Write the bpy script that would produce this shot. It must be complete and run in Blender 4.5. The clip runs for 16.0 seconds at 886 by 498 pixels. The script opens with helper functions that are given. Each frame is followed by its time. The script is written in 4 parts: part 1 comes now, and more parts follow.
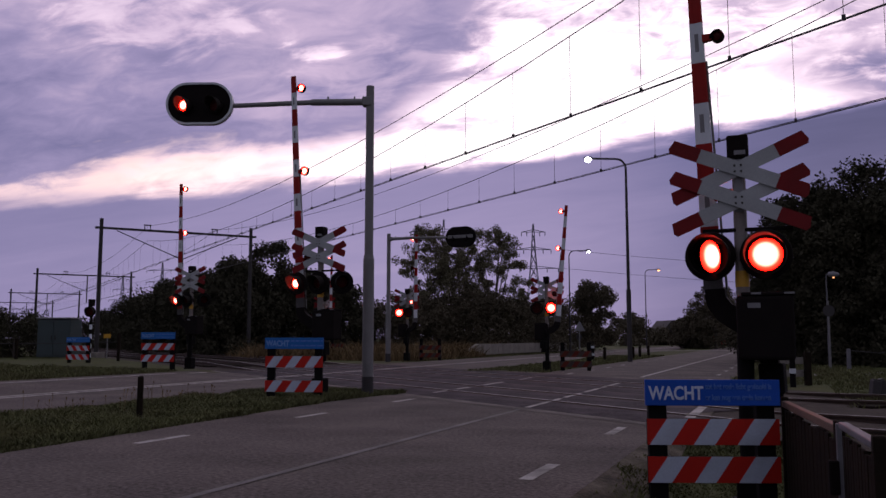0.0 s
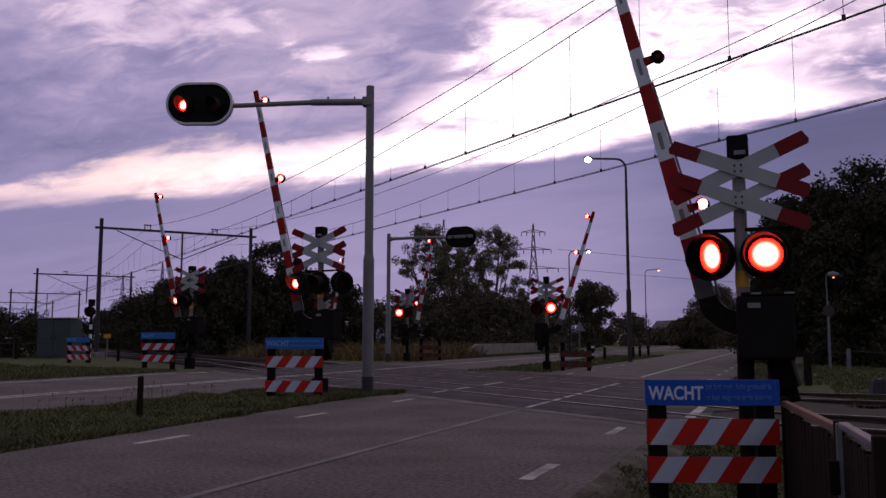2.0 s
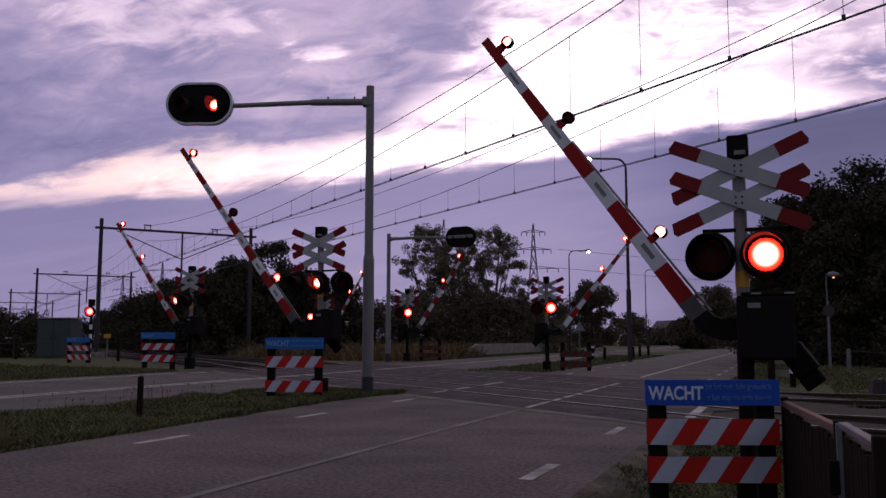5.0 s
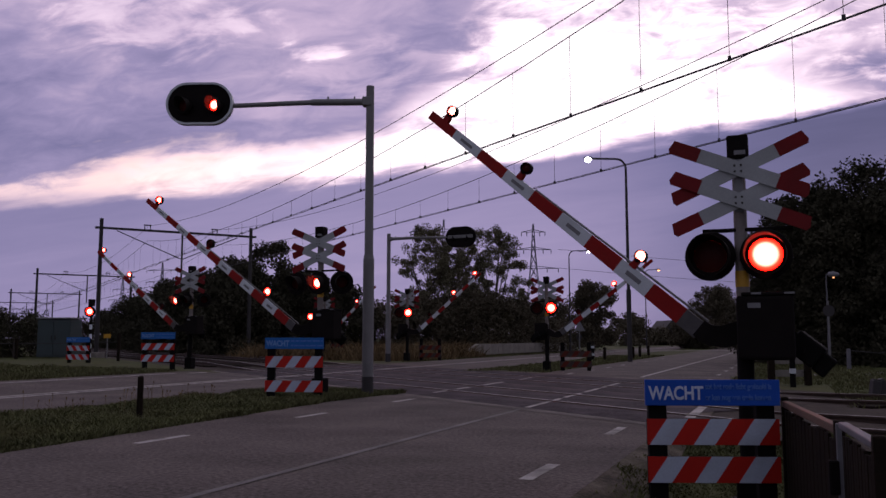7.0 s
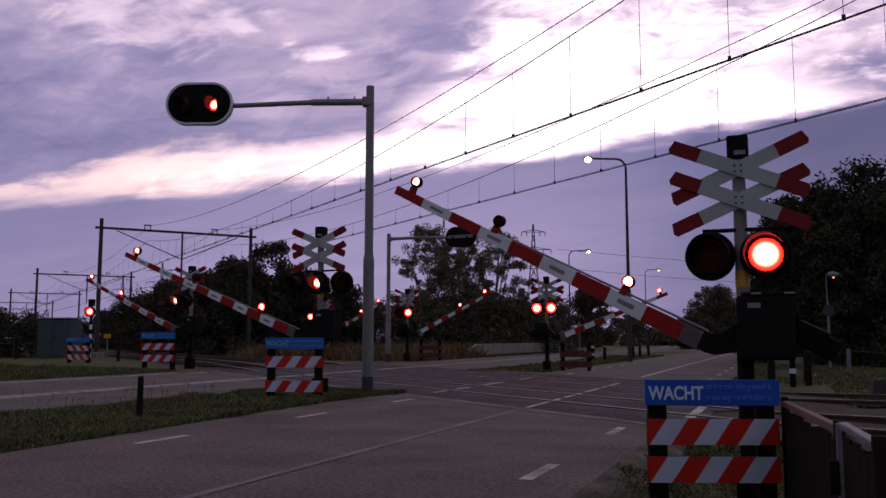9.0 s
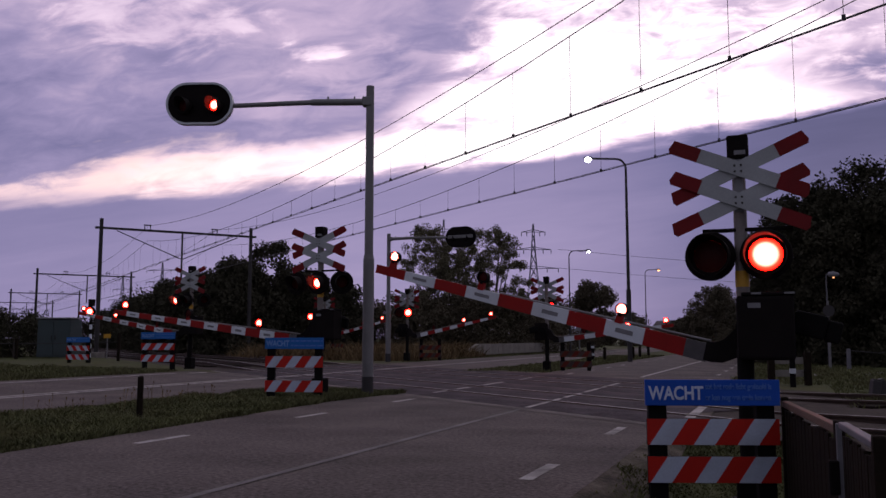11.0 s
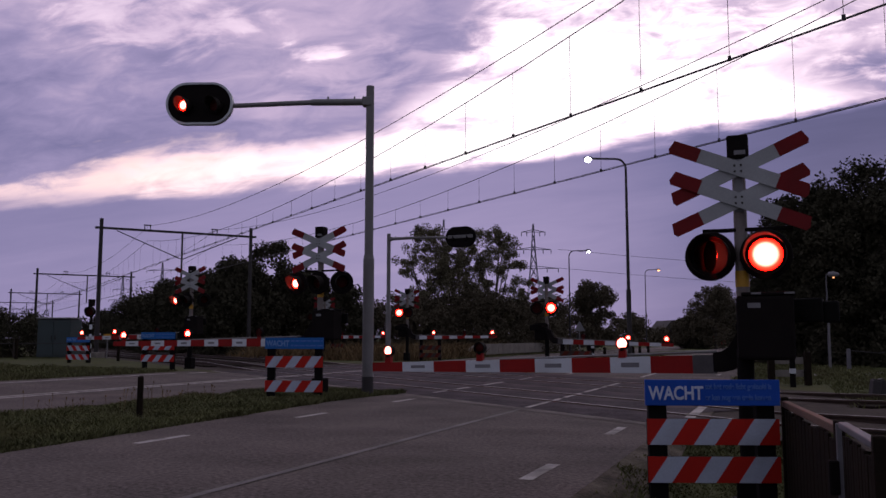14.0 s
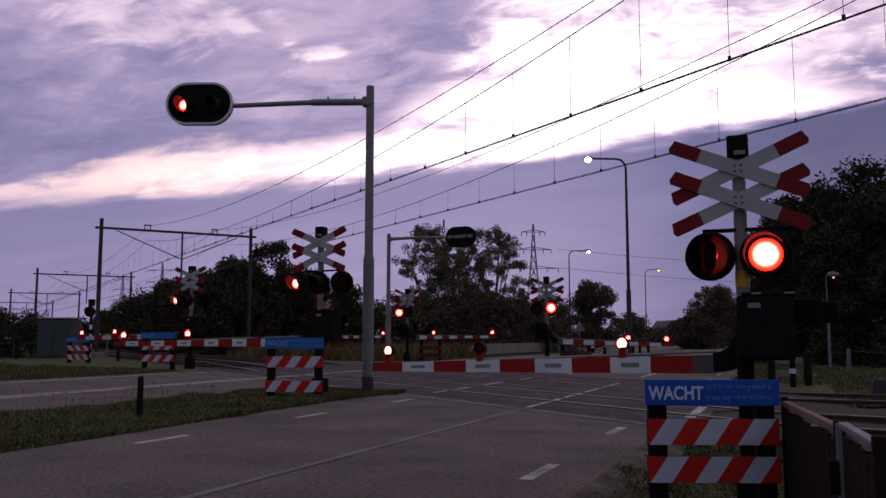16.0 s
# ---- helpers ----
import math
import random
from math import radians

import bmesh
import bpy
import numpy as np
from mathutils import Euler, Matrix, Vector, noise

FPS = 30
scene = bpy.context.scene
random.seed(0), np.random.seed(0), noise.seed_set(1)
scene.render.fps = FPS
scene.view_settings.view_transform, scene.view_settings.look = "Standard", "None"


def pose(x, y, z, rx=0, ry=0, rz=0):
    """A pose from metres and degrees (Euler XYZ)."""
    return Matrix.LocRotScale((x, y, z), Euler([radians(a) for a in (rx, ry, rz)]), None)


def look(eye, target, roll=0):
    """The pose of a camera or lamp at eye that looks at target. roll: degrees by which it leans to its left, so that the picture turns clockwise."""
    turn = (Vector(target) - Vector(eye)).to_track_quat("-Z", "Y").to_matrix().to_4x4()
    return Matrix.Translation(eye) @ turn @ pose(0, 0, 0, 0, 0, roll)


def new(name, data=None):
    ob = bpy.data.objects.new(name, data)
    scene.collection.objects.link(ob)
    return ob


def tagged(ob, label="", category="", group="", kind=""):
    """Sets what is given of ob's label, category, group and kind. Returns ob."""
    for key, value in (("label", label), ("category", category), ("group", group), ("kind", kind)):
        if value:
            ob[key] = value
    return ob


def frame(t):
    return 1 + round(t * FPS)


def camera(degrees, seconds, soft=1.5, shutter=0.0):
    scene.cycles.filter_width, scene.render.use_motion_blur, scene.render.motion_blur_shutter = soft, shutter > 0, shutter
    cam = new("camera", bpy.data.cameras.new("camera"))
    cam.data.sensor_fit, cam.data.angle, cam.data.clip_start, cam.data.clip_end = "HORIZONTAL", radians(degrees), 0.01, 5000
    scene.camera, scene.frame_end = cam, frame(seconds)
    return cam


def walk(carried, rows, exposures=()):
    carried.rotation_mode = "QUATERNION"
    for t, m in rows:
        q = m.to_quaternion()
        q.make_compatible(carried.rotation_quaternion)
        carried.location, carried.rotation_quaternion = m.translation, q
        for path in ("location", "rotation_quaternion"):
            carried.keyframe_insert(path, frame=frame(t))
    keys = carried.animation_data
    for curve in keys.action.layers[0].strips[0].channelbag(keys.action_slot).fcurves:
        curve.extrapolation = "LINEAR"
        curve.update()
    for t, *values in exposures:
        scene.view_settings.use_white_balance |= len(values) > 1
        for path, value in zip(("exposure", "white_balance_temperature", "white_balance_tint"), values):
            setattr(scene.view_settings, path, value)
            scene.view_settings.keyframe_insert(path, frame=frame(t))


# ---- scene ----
YAW = 21.9
cam = camera(55.2, 16.0, soft=1.5)
walk(cam, [(0, pose(0, 0, 1.15, 96.05, 0, YAW)), (16, pose(0, 0, 1.15, 96.05, 0, YAW))])

# ---- world, sun ----
world = bpy.data.worlds.new("dusk")
scene.world = world
world.use_nodes = True


def build_sky():
    nt = world.node_tree
    nt.nodes.clear()
    N, L = nt.nodes.new, nt.links.new

    def math_node(op, a, b=None, c=None, clamp=False):
        n = N("ShaderNodeMath")
        n.operation, n.use_clamp = op, clamp
        for i, v in enumerate((a, b, c)):
            if v is None:
                continue
            if isinstance(v, (int, float)):
                n.inputs[i].default_value = v
            else:
                L(v, n.inputs[i])
        return n.outputs[0]

    def ramp(fac, stops):
        n = N("ShaderNodeValToRGB")
        e = n.color_ramp.elements
        while len(e) < len(stops):
            e.new(0.5)
        for s, (p, col) in zip(e, stops):
            s.position, s.color = p, (*col, 1)
        L(fac, n.inputs[0])
        return n.outputs[0]

    def dot(v, d):
        n = N("ShaderNodeVectorMath")
        n.operation = "DOT_PRODUCT"
        L(v, n.inputs[0])
        n.inputs[1].default_value = d
        return n.outputs["Value"]

    def smoothstep(v, lo, hi):
        r = N("ShaderNodeMapRange")
        r.interpolation_type = "SMOOTHSTEP"
        if not isinstance(hi, float):
            r.inputs["From Min"].default_value = lo
            L(hi, r.inputs["From Max"])
            L(v, r.inputs["Value"])
            return r.outputs[0]
        r.inputs["From Min"].default_value, r.inputs["From Max"].default_value = min(lo, hi), max(lo, hi)
        if lo > hi:
            r.inputs["To Min"].default_value, r.inputs["To Max"].default_value = 1.0, 0.0
        L(v, r.inputs["Value"])
        return r.outputs[0]

    def blend(fac, a, b):
        n = N("ShaderNodeMix")
        n.data_type = "RGBA"
        for key, v in (("Factor", fac), ("A", a), ("B", b)):
            if isinstance(v, tuple):
                n.inputs[key].default_value = (*v, 1)
            else:
                L(v, n.inputs[key])
        return n.outputs["Result"]

    add, mul = lambda a, b: math_node("ADD", a, b), lambda a, b: math_node("MULTIPLY", a, b)
    mad = lambda a, b, c: math_node("MULTIPLY_ADD", a, b, c)
    tc = N("ShaderNodeTexCoord")
    way = tc.outputs["Generated"]
    up = dot(way, (0, 0, 1))
    # u: sideways and v: upwards, both as slopes from the westerly direction
    west = dot(way, WEST)
    ahead = math_node("MAXIMUM", west, 0.25)
    u = math_node("DIVIDE", dot(way, NORTH), ahead)
    v = math_node("DIVIDE", up, ahead)

    def clouds(scale, detail, rough, seed, su, sv, skew=0.0, warp=0.3):
        c = N("ShaderNodeCombineXYZ")
        L(mad(u, su, seed), c.inputs[0])
        L(add(mul(v, sv), mul(u, skew)), c.inputs[1])
        n = N("ShaderNodeTexNoise")
        n.inputs["Scale"].default_value = scale
        n.inputs["Detail"].default_value = detail
        n.inputs["Roughness"].default_value = rough
        n.inputs["Distortion"].default_value = warp
        L(c.outputs[0], n.inputs["Vector"])
        return math_node("SUBTRACT", n.outputs["Fac"], 0.5)

    big = clouds(4.2, 5, 0.5, SKY_SEED, 1.0, 2.3, -0.25)
    fine = clouds(13.0, 7, 0.58, 3.7, 1.0, 2.6, -0.3, 0.5)
    streak = clouds(6.0, 5, 0.55, 9.1, 1.0, 7.0, -0.9)
    wob = add(mul(big, 0.07), mul(fine, 0.05))
    # upper rim of the low cloud bank, and the height of the bright break above it
    rim = mad(u, mad(u, 0.088, 0.118), 0.201)
    over = math_node("SUBTRACT", v, rim)
    height = add(mad(u, 0.07, 0.052), mul(smoothstep(add(u, mul(wob, 4.0)), -0.06, 0.28), 0.36))
    low = smoothstep(add(over, add(mul(wob, 0.25), mul(streak, 0.03))), -0.010, 0.017)
    high = smoothstep(add(math_node("SUBTRACT", over, height), add(mul(wob, 1.9), mul(streak, 0.05))), -0.022, mad(smoothstep(u, -0.1, 0.2), 0.20, 0.03))

    def puff(u0, v0, ru, rv):
        """A soft oval patch."""
        du, dv = mul(add(u, -u0), 1 / ru), mul(add(v, -v0), 1 / rv)
        d = add(mul(du, du), mul(dv, dv))
        return smoothstep(add(d, add(mul(fine, -7.0), mul(streak, -4.0))), 2.2, 0.0)

    bank = add(mad(streak, 0.10, 0.255), mul(smoothstep(u, 0.12, 0.52), -0.185))
    bank = add(bank, mul(mul(smoothstep(u, -0.5, -0.2), smoothstep(u, 0.35, 0.0)), 0.05))
    bank = add(bank, mul(smoothstep(over, -0.10, -0.005), -0.035))
    cover = add(mad(big, 0.42, 0.295), add(mul(fine, 0.34), mul(add(v, -0.24), 0.55)))
    for p, k in ((puff(-0.157, 0.349, 0.034, 0.010), 0.27), (puff(-0.36, 0.395, 0.10, 0.04), 0.14), (puff(-0.08, 0.32, 0.07, 0.03), 0.08)):
        cover = add(cover, mul(p, k))
    bright = add(add(mad(fine, 0.62, 0.59), mul(big, 0.45)), mul(puff(0.52, 0.325, 0.12, 0.03), -0.36))
    bright = add(bright, mul(puff(0.17, 0.29, 0.34, 0.11), 0.36))
    bright = add(bright, mul(puff(-0.12, 0.21, 0.22, 0.04), 0.22))
    cover = add(cover, mul(smoothstep(u, -0.25, -0.55), -0.06))
    inner = add(mul(high, math_node("SUBTRACT", cover, bright)), bright)
    fac = add(mul(low, math_node("SUBTRACT", inner, bank)), bank)
    col = ramp(fac, [(0.0, (0.095, 0.096, 0.205)), (0.16, (0.182, 0.170, 0.338)), (0.30, (0.335, 0.282, 0.485)), (0.46, (0.63, 0.485, 0.68)), (0.66, (1.05, 0.83, 1.0)), (1.0, (1.5, 1.36, 1.45))])
    warm = mul(mul(low, math_node("SUBTRACT", 1.0, high)), smoothstep(u, 0.0, -0.35))
    col = blend(mul(warm, 0.6), col, (1.45, 1.0, 0.86))
    # overhead and to the east the cover is plain grey, darker towards the eastern horizon
    back = blend(smoothstep(up, 0.05, 0.8), EAST_LOW, OVERHEAD)
    back = blend(mad(fine, 0.5, 0.25), back, (0.2, 0.2, 0.27))
    front = mul(smoothstep(west, 0.30, 0.70), smoothstep(up, 0.80, 0.45))
    col = blend(front, back, col)
    sky = N("ShaderNodeTexSky")
    sky.sky_type = "NISHITA"
    sky.sun_disc = False
    sky.sun_elevation, sky.sun_rotation = radians(4), radians(SUN_AZ)
    col = blend(mad(up, 0.0, 0.0015), col, sky.outputs[0])
    bg = N("ShaderNodeBackground")
    bg.inputs["Strength"].default_value = 1.0
    L(col, bg.inputs["Color"])
    out = N("ShaderNodeOutputWorld")
    L(bg.outputs[0], out.inputs["Surface"])


SUN_AZ = 10.0
SKY_SEED = 1.3
NORTH = (math.cos(radians(YAW)), math.sin(radians(YAW)), 0.0)
WEST = (-math.sin(radians(YAW)), math.cos(radians(YAW)), 0.0)
EAST_LOW, OVERHEAD = (0.20, 0.185, 0.27), (0.41, 0.39, 0.50)
build_sky()
sun = new("sun", bpy.data.lights.new("sun", "SUN"))
sun.data.energy, sun.data.angle, sun.data.color = 0.12, radians(25), (1.0, 0.86, 0.84)
sun.matrix_world = look((30, 60, 40), (0, 0, 0))

# ---- materials ----


def mat(name, col, rough=0.7, metal=0.0, var=0.2, span=0.3, broad=1.0, scale=6.0, bump=0.15, fine=60.0, spec=0.5, dirt=0.0, dirt_col=(0.03, 0.028, 0.02), island=0.0):
    """Base colour with broad and fine variation, roughness and relief; dirt: share of stains."""
    m = bpy.data.materials.new(name)
    m.use_nodes = True
    nt = m.node_tree
    N, L = nt.nodes.new, nt.links.new
    b = nt.nodes["Principled BSDF"]
    b.inputs["Metallic"].default_value = metal
    b.inputs["Specular IOR Level"].default_value = spec
    tc = N("ShaderNodeTexCoord")
    n1, n2 = N("ShaderNodeTexNoise"), N("ShaderNodeTexNoise")
    n1.inputs["Scale"].default_value, n1.inputs["Detail"].default_value = scale, 6
    n2.inputs["Scale"].default_value, n2.inputs["Detail"].default_value, n2.inputs["Roughness"].default_value = fine, 8, 0.72
    L(tc.outputs["Object"], n1.inputs["Vector"])
    L(tc.outputs["Object"], n2.inputs["Vector"])
    s = N("ShaderNodeMath")
    s.operation = "ADD"
    w1, w2 = N("ShaderNodeMath"), N("ShaderNodeMath")
    w1.operation = w2.operation = "MULTIPLY"
    w1.inputs[1].default_value, w2.inputs[1].default_value = broad, 2 - broad
    L(n1.outputs["Fac"], w1.inputs[0])
    L(n2.outputs["Fac"], w2.inputs[0])
    L(w1.outputs[0], s.inputs[0])
    L(w2.outputs[0], s.inputs[1])
    r = N("ShaderNodeMapRange")
    r.inputs["From Min"].default_value, r.inputs["From Max"].default_value = 1 - span, 1 + span
    r.inputs["To Min"].default_value, r.inputs["To Max"].default_value = 1 - var, 1 + var
    L(s.outputs[0], r.inputs["Value"])
    fac = r.outputs[0]
    if island:
        g, k, mul = N("ShaderNodeNewGeometry"), N("ShaderNodeMapRange"), N("ShaderNodeMath")
        k.inputs["To Min"].default_value, k.inputs["To Max"].default_value = 1 - island, 1 + island
        L(g.outputs["Random Per Island"], k.inputs["Value"])
        mul.operation = "MULTIPLY"
        L(fac, mul.inputs[0])
        L(k.outputs[0], mul.inputs[1])
        fac = mul.outputs[0]
    v = N("ShaderNodeVectorMath")
    v.operation = "SCALE"
    v.inputs[0].default_value = col
    L(fac, v.inputs["Scale"])
    base = v.outputs[0]
    if dirt:
        n3, q = N("ShaderNodeTexNoise"), N("ShaderNodeMapRange")
        n3.inputs["Scale"].default_value, n3.inputs["Detail"].default_value = scale * 0.6, 9
        L(tc.outputs["Object"], n3.inputs["Vector"])
        q.inputs["From Min"].default_value, q.inputs["From Max"].default_value = 0.5, 0.75
        q.inputs["To Max"].default_value = dirt
        L(n3.outputs["Fac"], q.inputs["Value"])
        x = N("ShaderNodeMix")
        x.data_type = "RGBA"
        L(q.outputs[0], x.inputs["Factor"])
        L(base, x.inputs["A"])
        x.inputs["B"].default_value = (*dirt_col, 1)
        base = x.outputs["Result"]
    L(base, b.inputs["Base Color"])
    rr = N("ShaderNodeMapRange")
    rr.inputs["To Min"].default_value, rr.inputs["To Max"].default_value = max(0.05, rough - 0.12), min(1, rough + 0.12)
    L(n1.outputs["Fac"], rr.inputs["Value"])
    L(rr.outputs[0], b.inputs["Roughness"])
    if bump:
        u = N("ShaderNodeBump")
        u.inputs["Strength"].default_value, u.inputs["Distance"].default_value = bump, 0.02
        k2 = N("ShaderNodeMath")
        k2.operation = "MULTIPLY_ADD"
        k2.inputs[1].default_value = 0.12
        L(n1.outputs["Fac"], k2.inputs[0])
        L(n2.outputs["Fac"], k2.inputs[2])
        L(k2.outputs[0], u.inputs["Height"])
        L(u.outputs[0], b.inputs["Normal"])
    return m


def glow(name, col, strength):
    m = bpy.data.materials.new(name)
    m.use_nodes = True
    b = m.node_tree.nodes["Principled BSDF"]
    b.inputs["Base Color"].default_value = (*[min(1, c) for c in col], 1)
    b.inputs["Emission Color"].default_value = (*col, 1)
    b.inputs["Emission Strength"].default_value = strength
    return m


def lens_glow(name, r, core):
    """A red signal lens with its lamp behind the middle: nearly white there, red towards the rim, with the lamp's glare
    put into both colours.
    """
    m = glow(name, (1.0, 0.03, 0.015), 1.0)
    nt = m.node_tree
    N, L = nt.nodes.new, nt.links.new
    tc, ln, rp = N("ShaderNodeTexCoord"), N("ShaderNodeVectorMath"), N("ShaderNodeValToRGB")
    ln.operation = "LENGTH"
    L(tc.outputs["Object"], ln.inputs[0])
    k = N("ShaderNodeMath")
    k.operation = "DIVIDE"
    k.inputs[1].default_value = r
    L(ln.outputs["Value"], k.inputs[0])
    L(k.outputs[0], rp.inputs[0])
    stops = [(0.0, (1.0, 0.32, 0.26)), (core, (1.0, 0.075, 0.055)), (core + 0.15, (1.0, 0.007, 0.003)), (1.0, (0.6, 0.002, 0.001))]
    e = rp.color_ramp.elements
    while len(e) < 4:
        e.new(0.5)
    for q, (p, c) in zip(e, stops):
        q.position, q.color = p, (*c, 1)
    b = nt.nodes["Principled BSDF"]
    b.inputs["Base Color"].default_value = (0.2, 0.01, 0.008, 1)
    L(rp.outputs[0], b.inputs["Emission Color"])
    b.inputs["Emission Strength"].default_value = 18.0
    return m


M_ASPHALT = mat("asphalt", (0.098, 0.081, 0.074), 0.9, var=0.6, span=0.2, broad=0.55, scale=0.8, fine=22, bump=0.4, spec=0.15, dirt=0.6, dirt_col=(0.036, 0.034, 0.027))
M_CROSSING = mat("crossing_panels", (0.053, 0.043, 0.048), 0.85, spec=0.06, var=0.65, span=0.22, scale=0.6, fine=12, bump=0.3, dirt=0.75, dirt_col=(0.100, 0.083, 0.078))
M_PAINT = mat("road_paint", (0.34, 0.32, 0.30), 0.75, var=0.4, scale=3, fine=30, spec=0.3, dirt=0.9, dirt_col=(0.07, 0.062, 0.056))
M_FADED = mat("faded_road_paint", (0.135, 0.126, 0.12), 0.8, var=0.5, scale=1.6, fine=30, spec=0.2, dirt=0.95, dirt_col=(0.07, 0.062, 0.052))
M_GRASS = mat("turf", (0.056, 0.064, 0.023), 0.95, spec=0.1, var=0.5, scale=0.7, fine=14, bump=0.5, dirt=0.5, dirt_col=(0.085, 0.06, 0.03))
M_BLADE = mat("grass_blades", (0.096, 0.100, 0.044), 0.85, spec=0.1, var=0.35, scale=0.8, fine=9, bump=0, island=0.4, dirt=0.6, dirt_col=(0.090, 0.070, 0.034))
M_LEAF = mat("leaves", (0.088, 0.076, 0.052), 0.9, spec=0.1, var=0.3, scale=0.3, fine=5, bump=0, island=0.22)
M_LEAF2 = mat("leaves_dry", (0.125, 0.115, 0.072), 0.85, spec=0.1, var=0.4, scale=0.4, fine=5, bump=0, island=0.35)
M_BARK = mat("bark", (0.06, 0.05, 0.04), 0.9, var=0.4, scale=4, fine=30, bump=0.6)
M_BOARDWHITE = mat("faded_white_sheeting", (0.39, 0.44, 0.53), 0.55, var=0.14, scale=4, fine=60, bump=0.04, spec=0.3, dirt=0.4, dirt_col=(0.22, 0.21, 0.2))
M_LEAFDARK = mat("dark_leaves", (0.046, 0.044, 0.029), 0.9, spec=0.08, var=0.4, scale=0.35, fine=5, bump=0, island=0.25)
M_WORNWHITE = mat("worn_plank", (0.062, 0.046, 0.042), 0.8, var=0.3, scale=4, fine=40, bump=0.1, spec=0.15, dirt=0.5)
M_WORNRED = mat("worn_red_plank", (0.11, 0.022, 0.014), 0.8, var=0.3, scale=4, fine=40, bump=0.1, spec=0.15, dirt=0.5)
M_RED = mat("red_sheeting", (0.25, 0.009, 0.008), 0.65, spec=0.2, var=0.16, scale=3, fine=70, bump=0.04, dirt=0.3, dirt_col=(0.09, 0.010, 0.008))
M_CROSSRED = mat("dark_red_sheeting", (0.155, 0.008, 0.010), 0.65, spec=0.2, var=0.18, scale=3, fine=70, bump=0.04, dirt=0.3, dirt_col=(0.06, 0.008, 0.008))
M_REDBOARD = mat("bright_red_sheeting", (0.40, 0.014, 0.008), 0.65, spec=0.2, var=0.14, scale=3, fine=70, bump=0.04, dirt=0.25, dirt_col=(0.16, 0.012, 0.01))
M_CROSSWHITE = mat("dull_white_sheeting", (0.31, 0.33, 0.34), 0.6, var=0.15, scale=3, fine=60, bump=0.04, spec=0.3, dirt=0.35, dirt_col=(0.2, 0.19, 0.18))
M_WHITE = mat("white_sheeting", (0.53, 0.57, 0.61), 0.5, var=0.12, scale=3, fine=70, bump=0.04, dirt=0.35, dirt_col=(0.36, 0.35, 0.34))
M_BLUE = mat("blue_sign", (0.010, 0.066, 0.36), 0.6, spec=0.2, var=0.14, scale=3, fine=60, bump=0.03, dirt=0.25, dirt_col=(0.02, 0.06, 0.22))
# lighter blue and dimmer bluish lettering for all boards but the near one
M_BLUEPALE = mat("pale_blue_sign", (0.016, 0.115, 0.36), 0.6, spec=0.2, var=0.16, scale=3, fine=60, bump=0.03, dirt=0.3, dirt_col=(0.03, 0.08, 0.22))
M_LETTER3 = mat("dim_blue_lettering", (0.13, 0.25, 0.50), 0.6, var=0.1, scale=8, fine=60, bump=0)
M_LETTER = mat("sign_lettering", (0.46, 0.52, 0.64), 0.5, var=0.1, scale=8, fine=60, bump=0)
M_LETTER2 = mat("small_lettering", (0.055, 0.15, 0.45), 0.5, var=0.1, scale=8, fine=60, bump=0)
M_BLACK = mat("black_paint", (0.010, 0.008, 0.008), 0.75, var=0.3, scale=5, fine=50, bump=0.08, spec=0.06)
M_BLACK2 = mat("black_rubber", (0.007, 0.0065, 0.0065), 0.75, var=0.3, scale=5, fine=50, bump=0.1, spec=0.06)
M_GREY = mat("grey_plate", (0.16, 0.16, 0.17), 0.5, var=0.15, scale=9, fine=60, bump=0.05)
M_SLEEVE = mat("dull_grey_sleeve", (0.085, 0.08, 0.082), 0.65, spec=0.2, var=0.2, scale=9, fine=60, bump=0.05)
M_GALV = mat("galvanised_steel", (0.17, 0.168, 0.168), 0.6, metal=0.15, var=0.2, scale=2.5, fine=40, bump=0.06, dirt=0.4, dirt_col=(0.17, 0.16, 0.15))
M_POST = mat("weathered_post", (0.17, 0.15, 0.14), 0.6, var=0.3, scale=5, fine=50, bump=0.1, dirt=0.6, dirt_col=(0.12, 0.06, 0.035))
M_STEEL = mat("dark_steel", (0.032, 0.029, 0.03), 0.7, metal=0.1, var=0.3, scale=2, fine=30, bump=0.1)
M_RUST = mat("rusty_steel", (0.05, 0.03, 0.022), 0.75, metal=0.3, var=0.35, scale=4, fine=50, bump=0.25)
M_RAILTOP = mat("polished_rail", (0.20, 0.185, 0.185), 0.5, metal=0.8, var=0.15, scale=2, fine=50, bump=0.03)
M_BALLAST = mat("ballast", (0.05, 0.04, 0.033), 0.95, spec=0.1, var=0.45, scale=2, fine=18, bump=0.6, island=0.4)
M_REED = mat("dry_reeds", (0.14, 0.098, 0.05), 0.9, spec=0.1, var=0.35, scale=0.8, fine=9, bump=0, island=0.5)
M_WOOD = mat("weathered_wood", (0.014, 0.010, 0.007), 0.95, spec=0.08, var=0.35, scale=4, fine=40, bump=0.3, island=0.25)
M_WOODRED = mat("red_stained_wood", (0.12, 0.07, 0.045), 0.7, var=0.3, scale=4, fine=45, bump=0.2)
M_WOODGREY = mat("pale_painted_rail", (0.115, 0.115, 0.13), 0.6, var=0.2, scale=4, fine=45, bump=0.12, dirt=0.3)
M_YELLOW = mat("yellow_band", (0.50, 0.27, 0.02), 0.5, var=0.15, bump=0.03)
M_GREEN = mat("green_cabinet", (0.026, 0.044, 0.046), 0.55, var=0.2, scale=2, fine=30, bump=0.06, dirt=0.3)
M_CONC = mat("concrete", (0.20, 0.185, 0.165), 0.9, spec=0.2, var=0.25, scale=2, fine=30, bump=0.2, dirt=0.4)
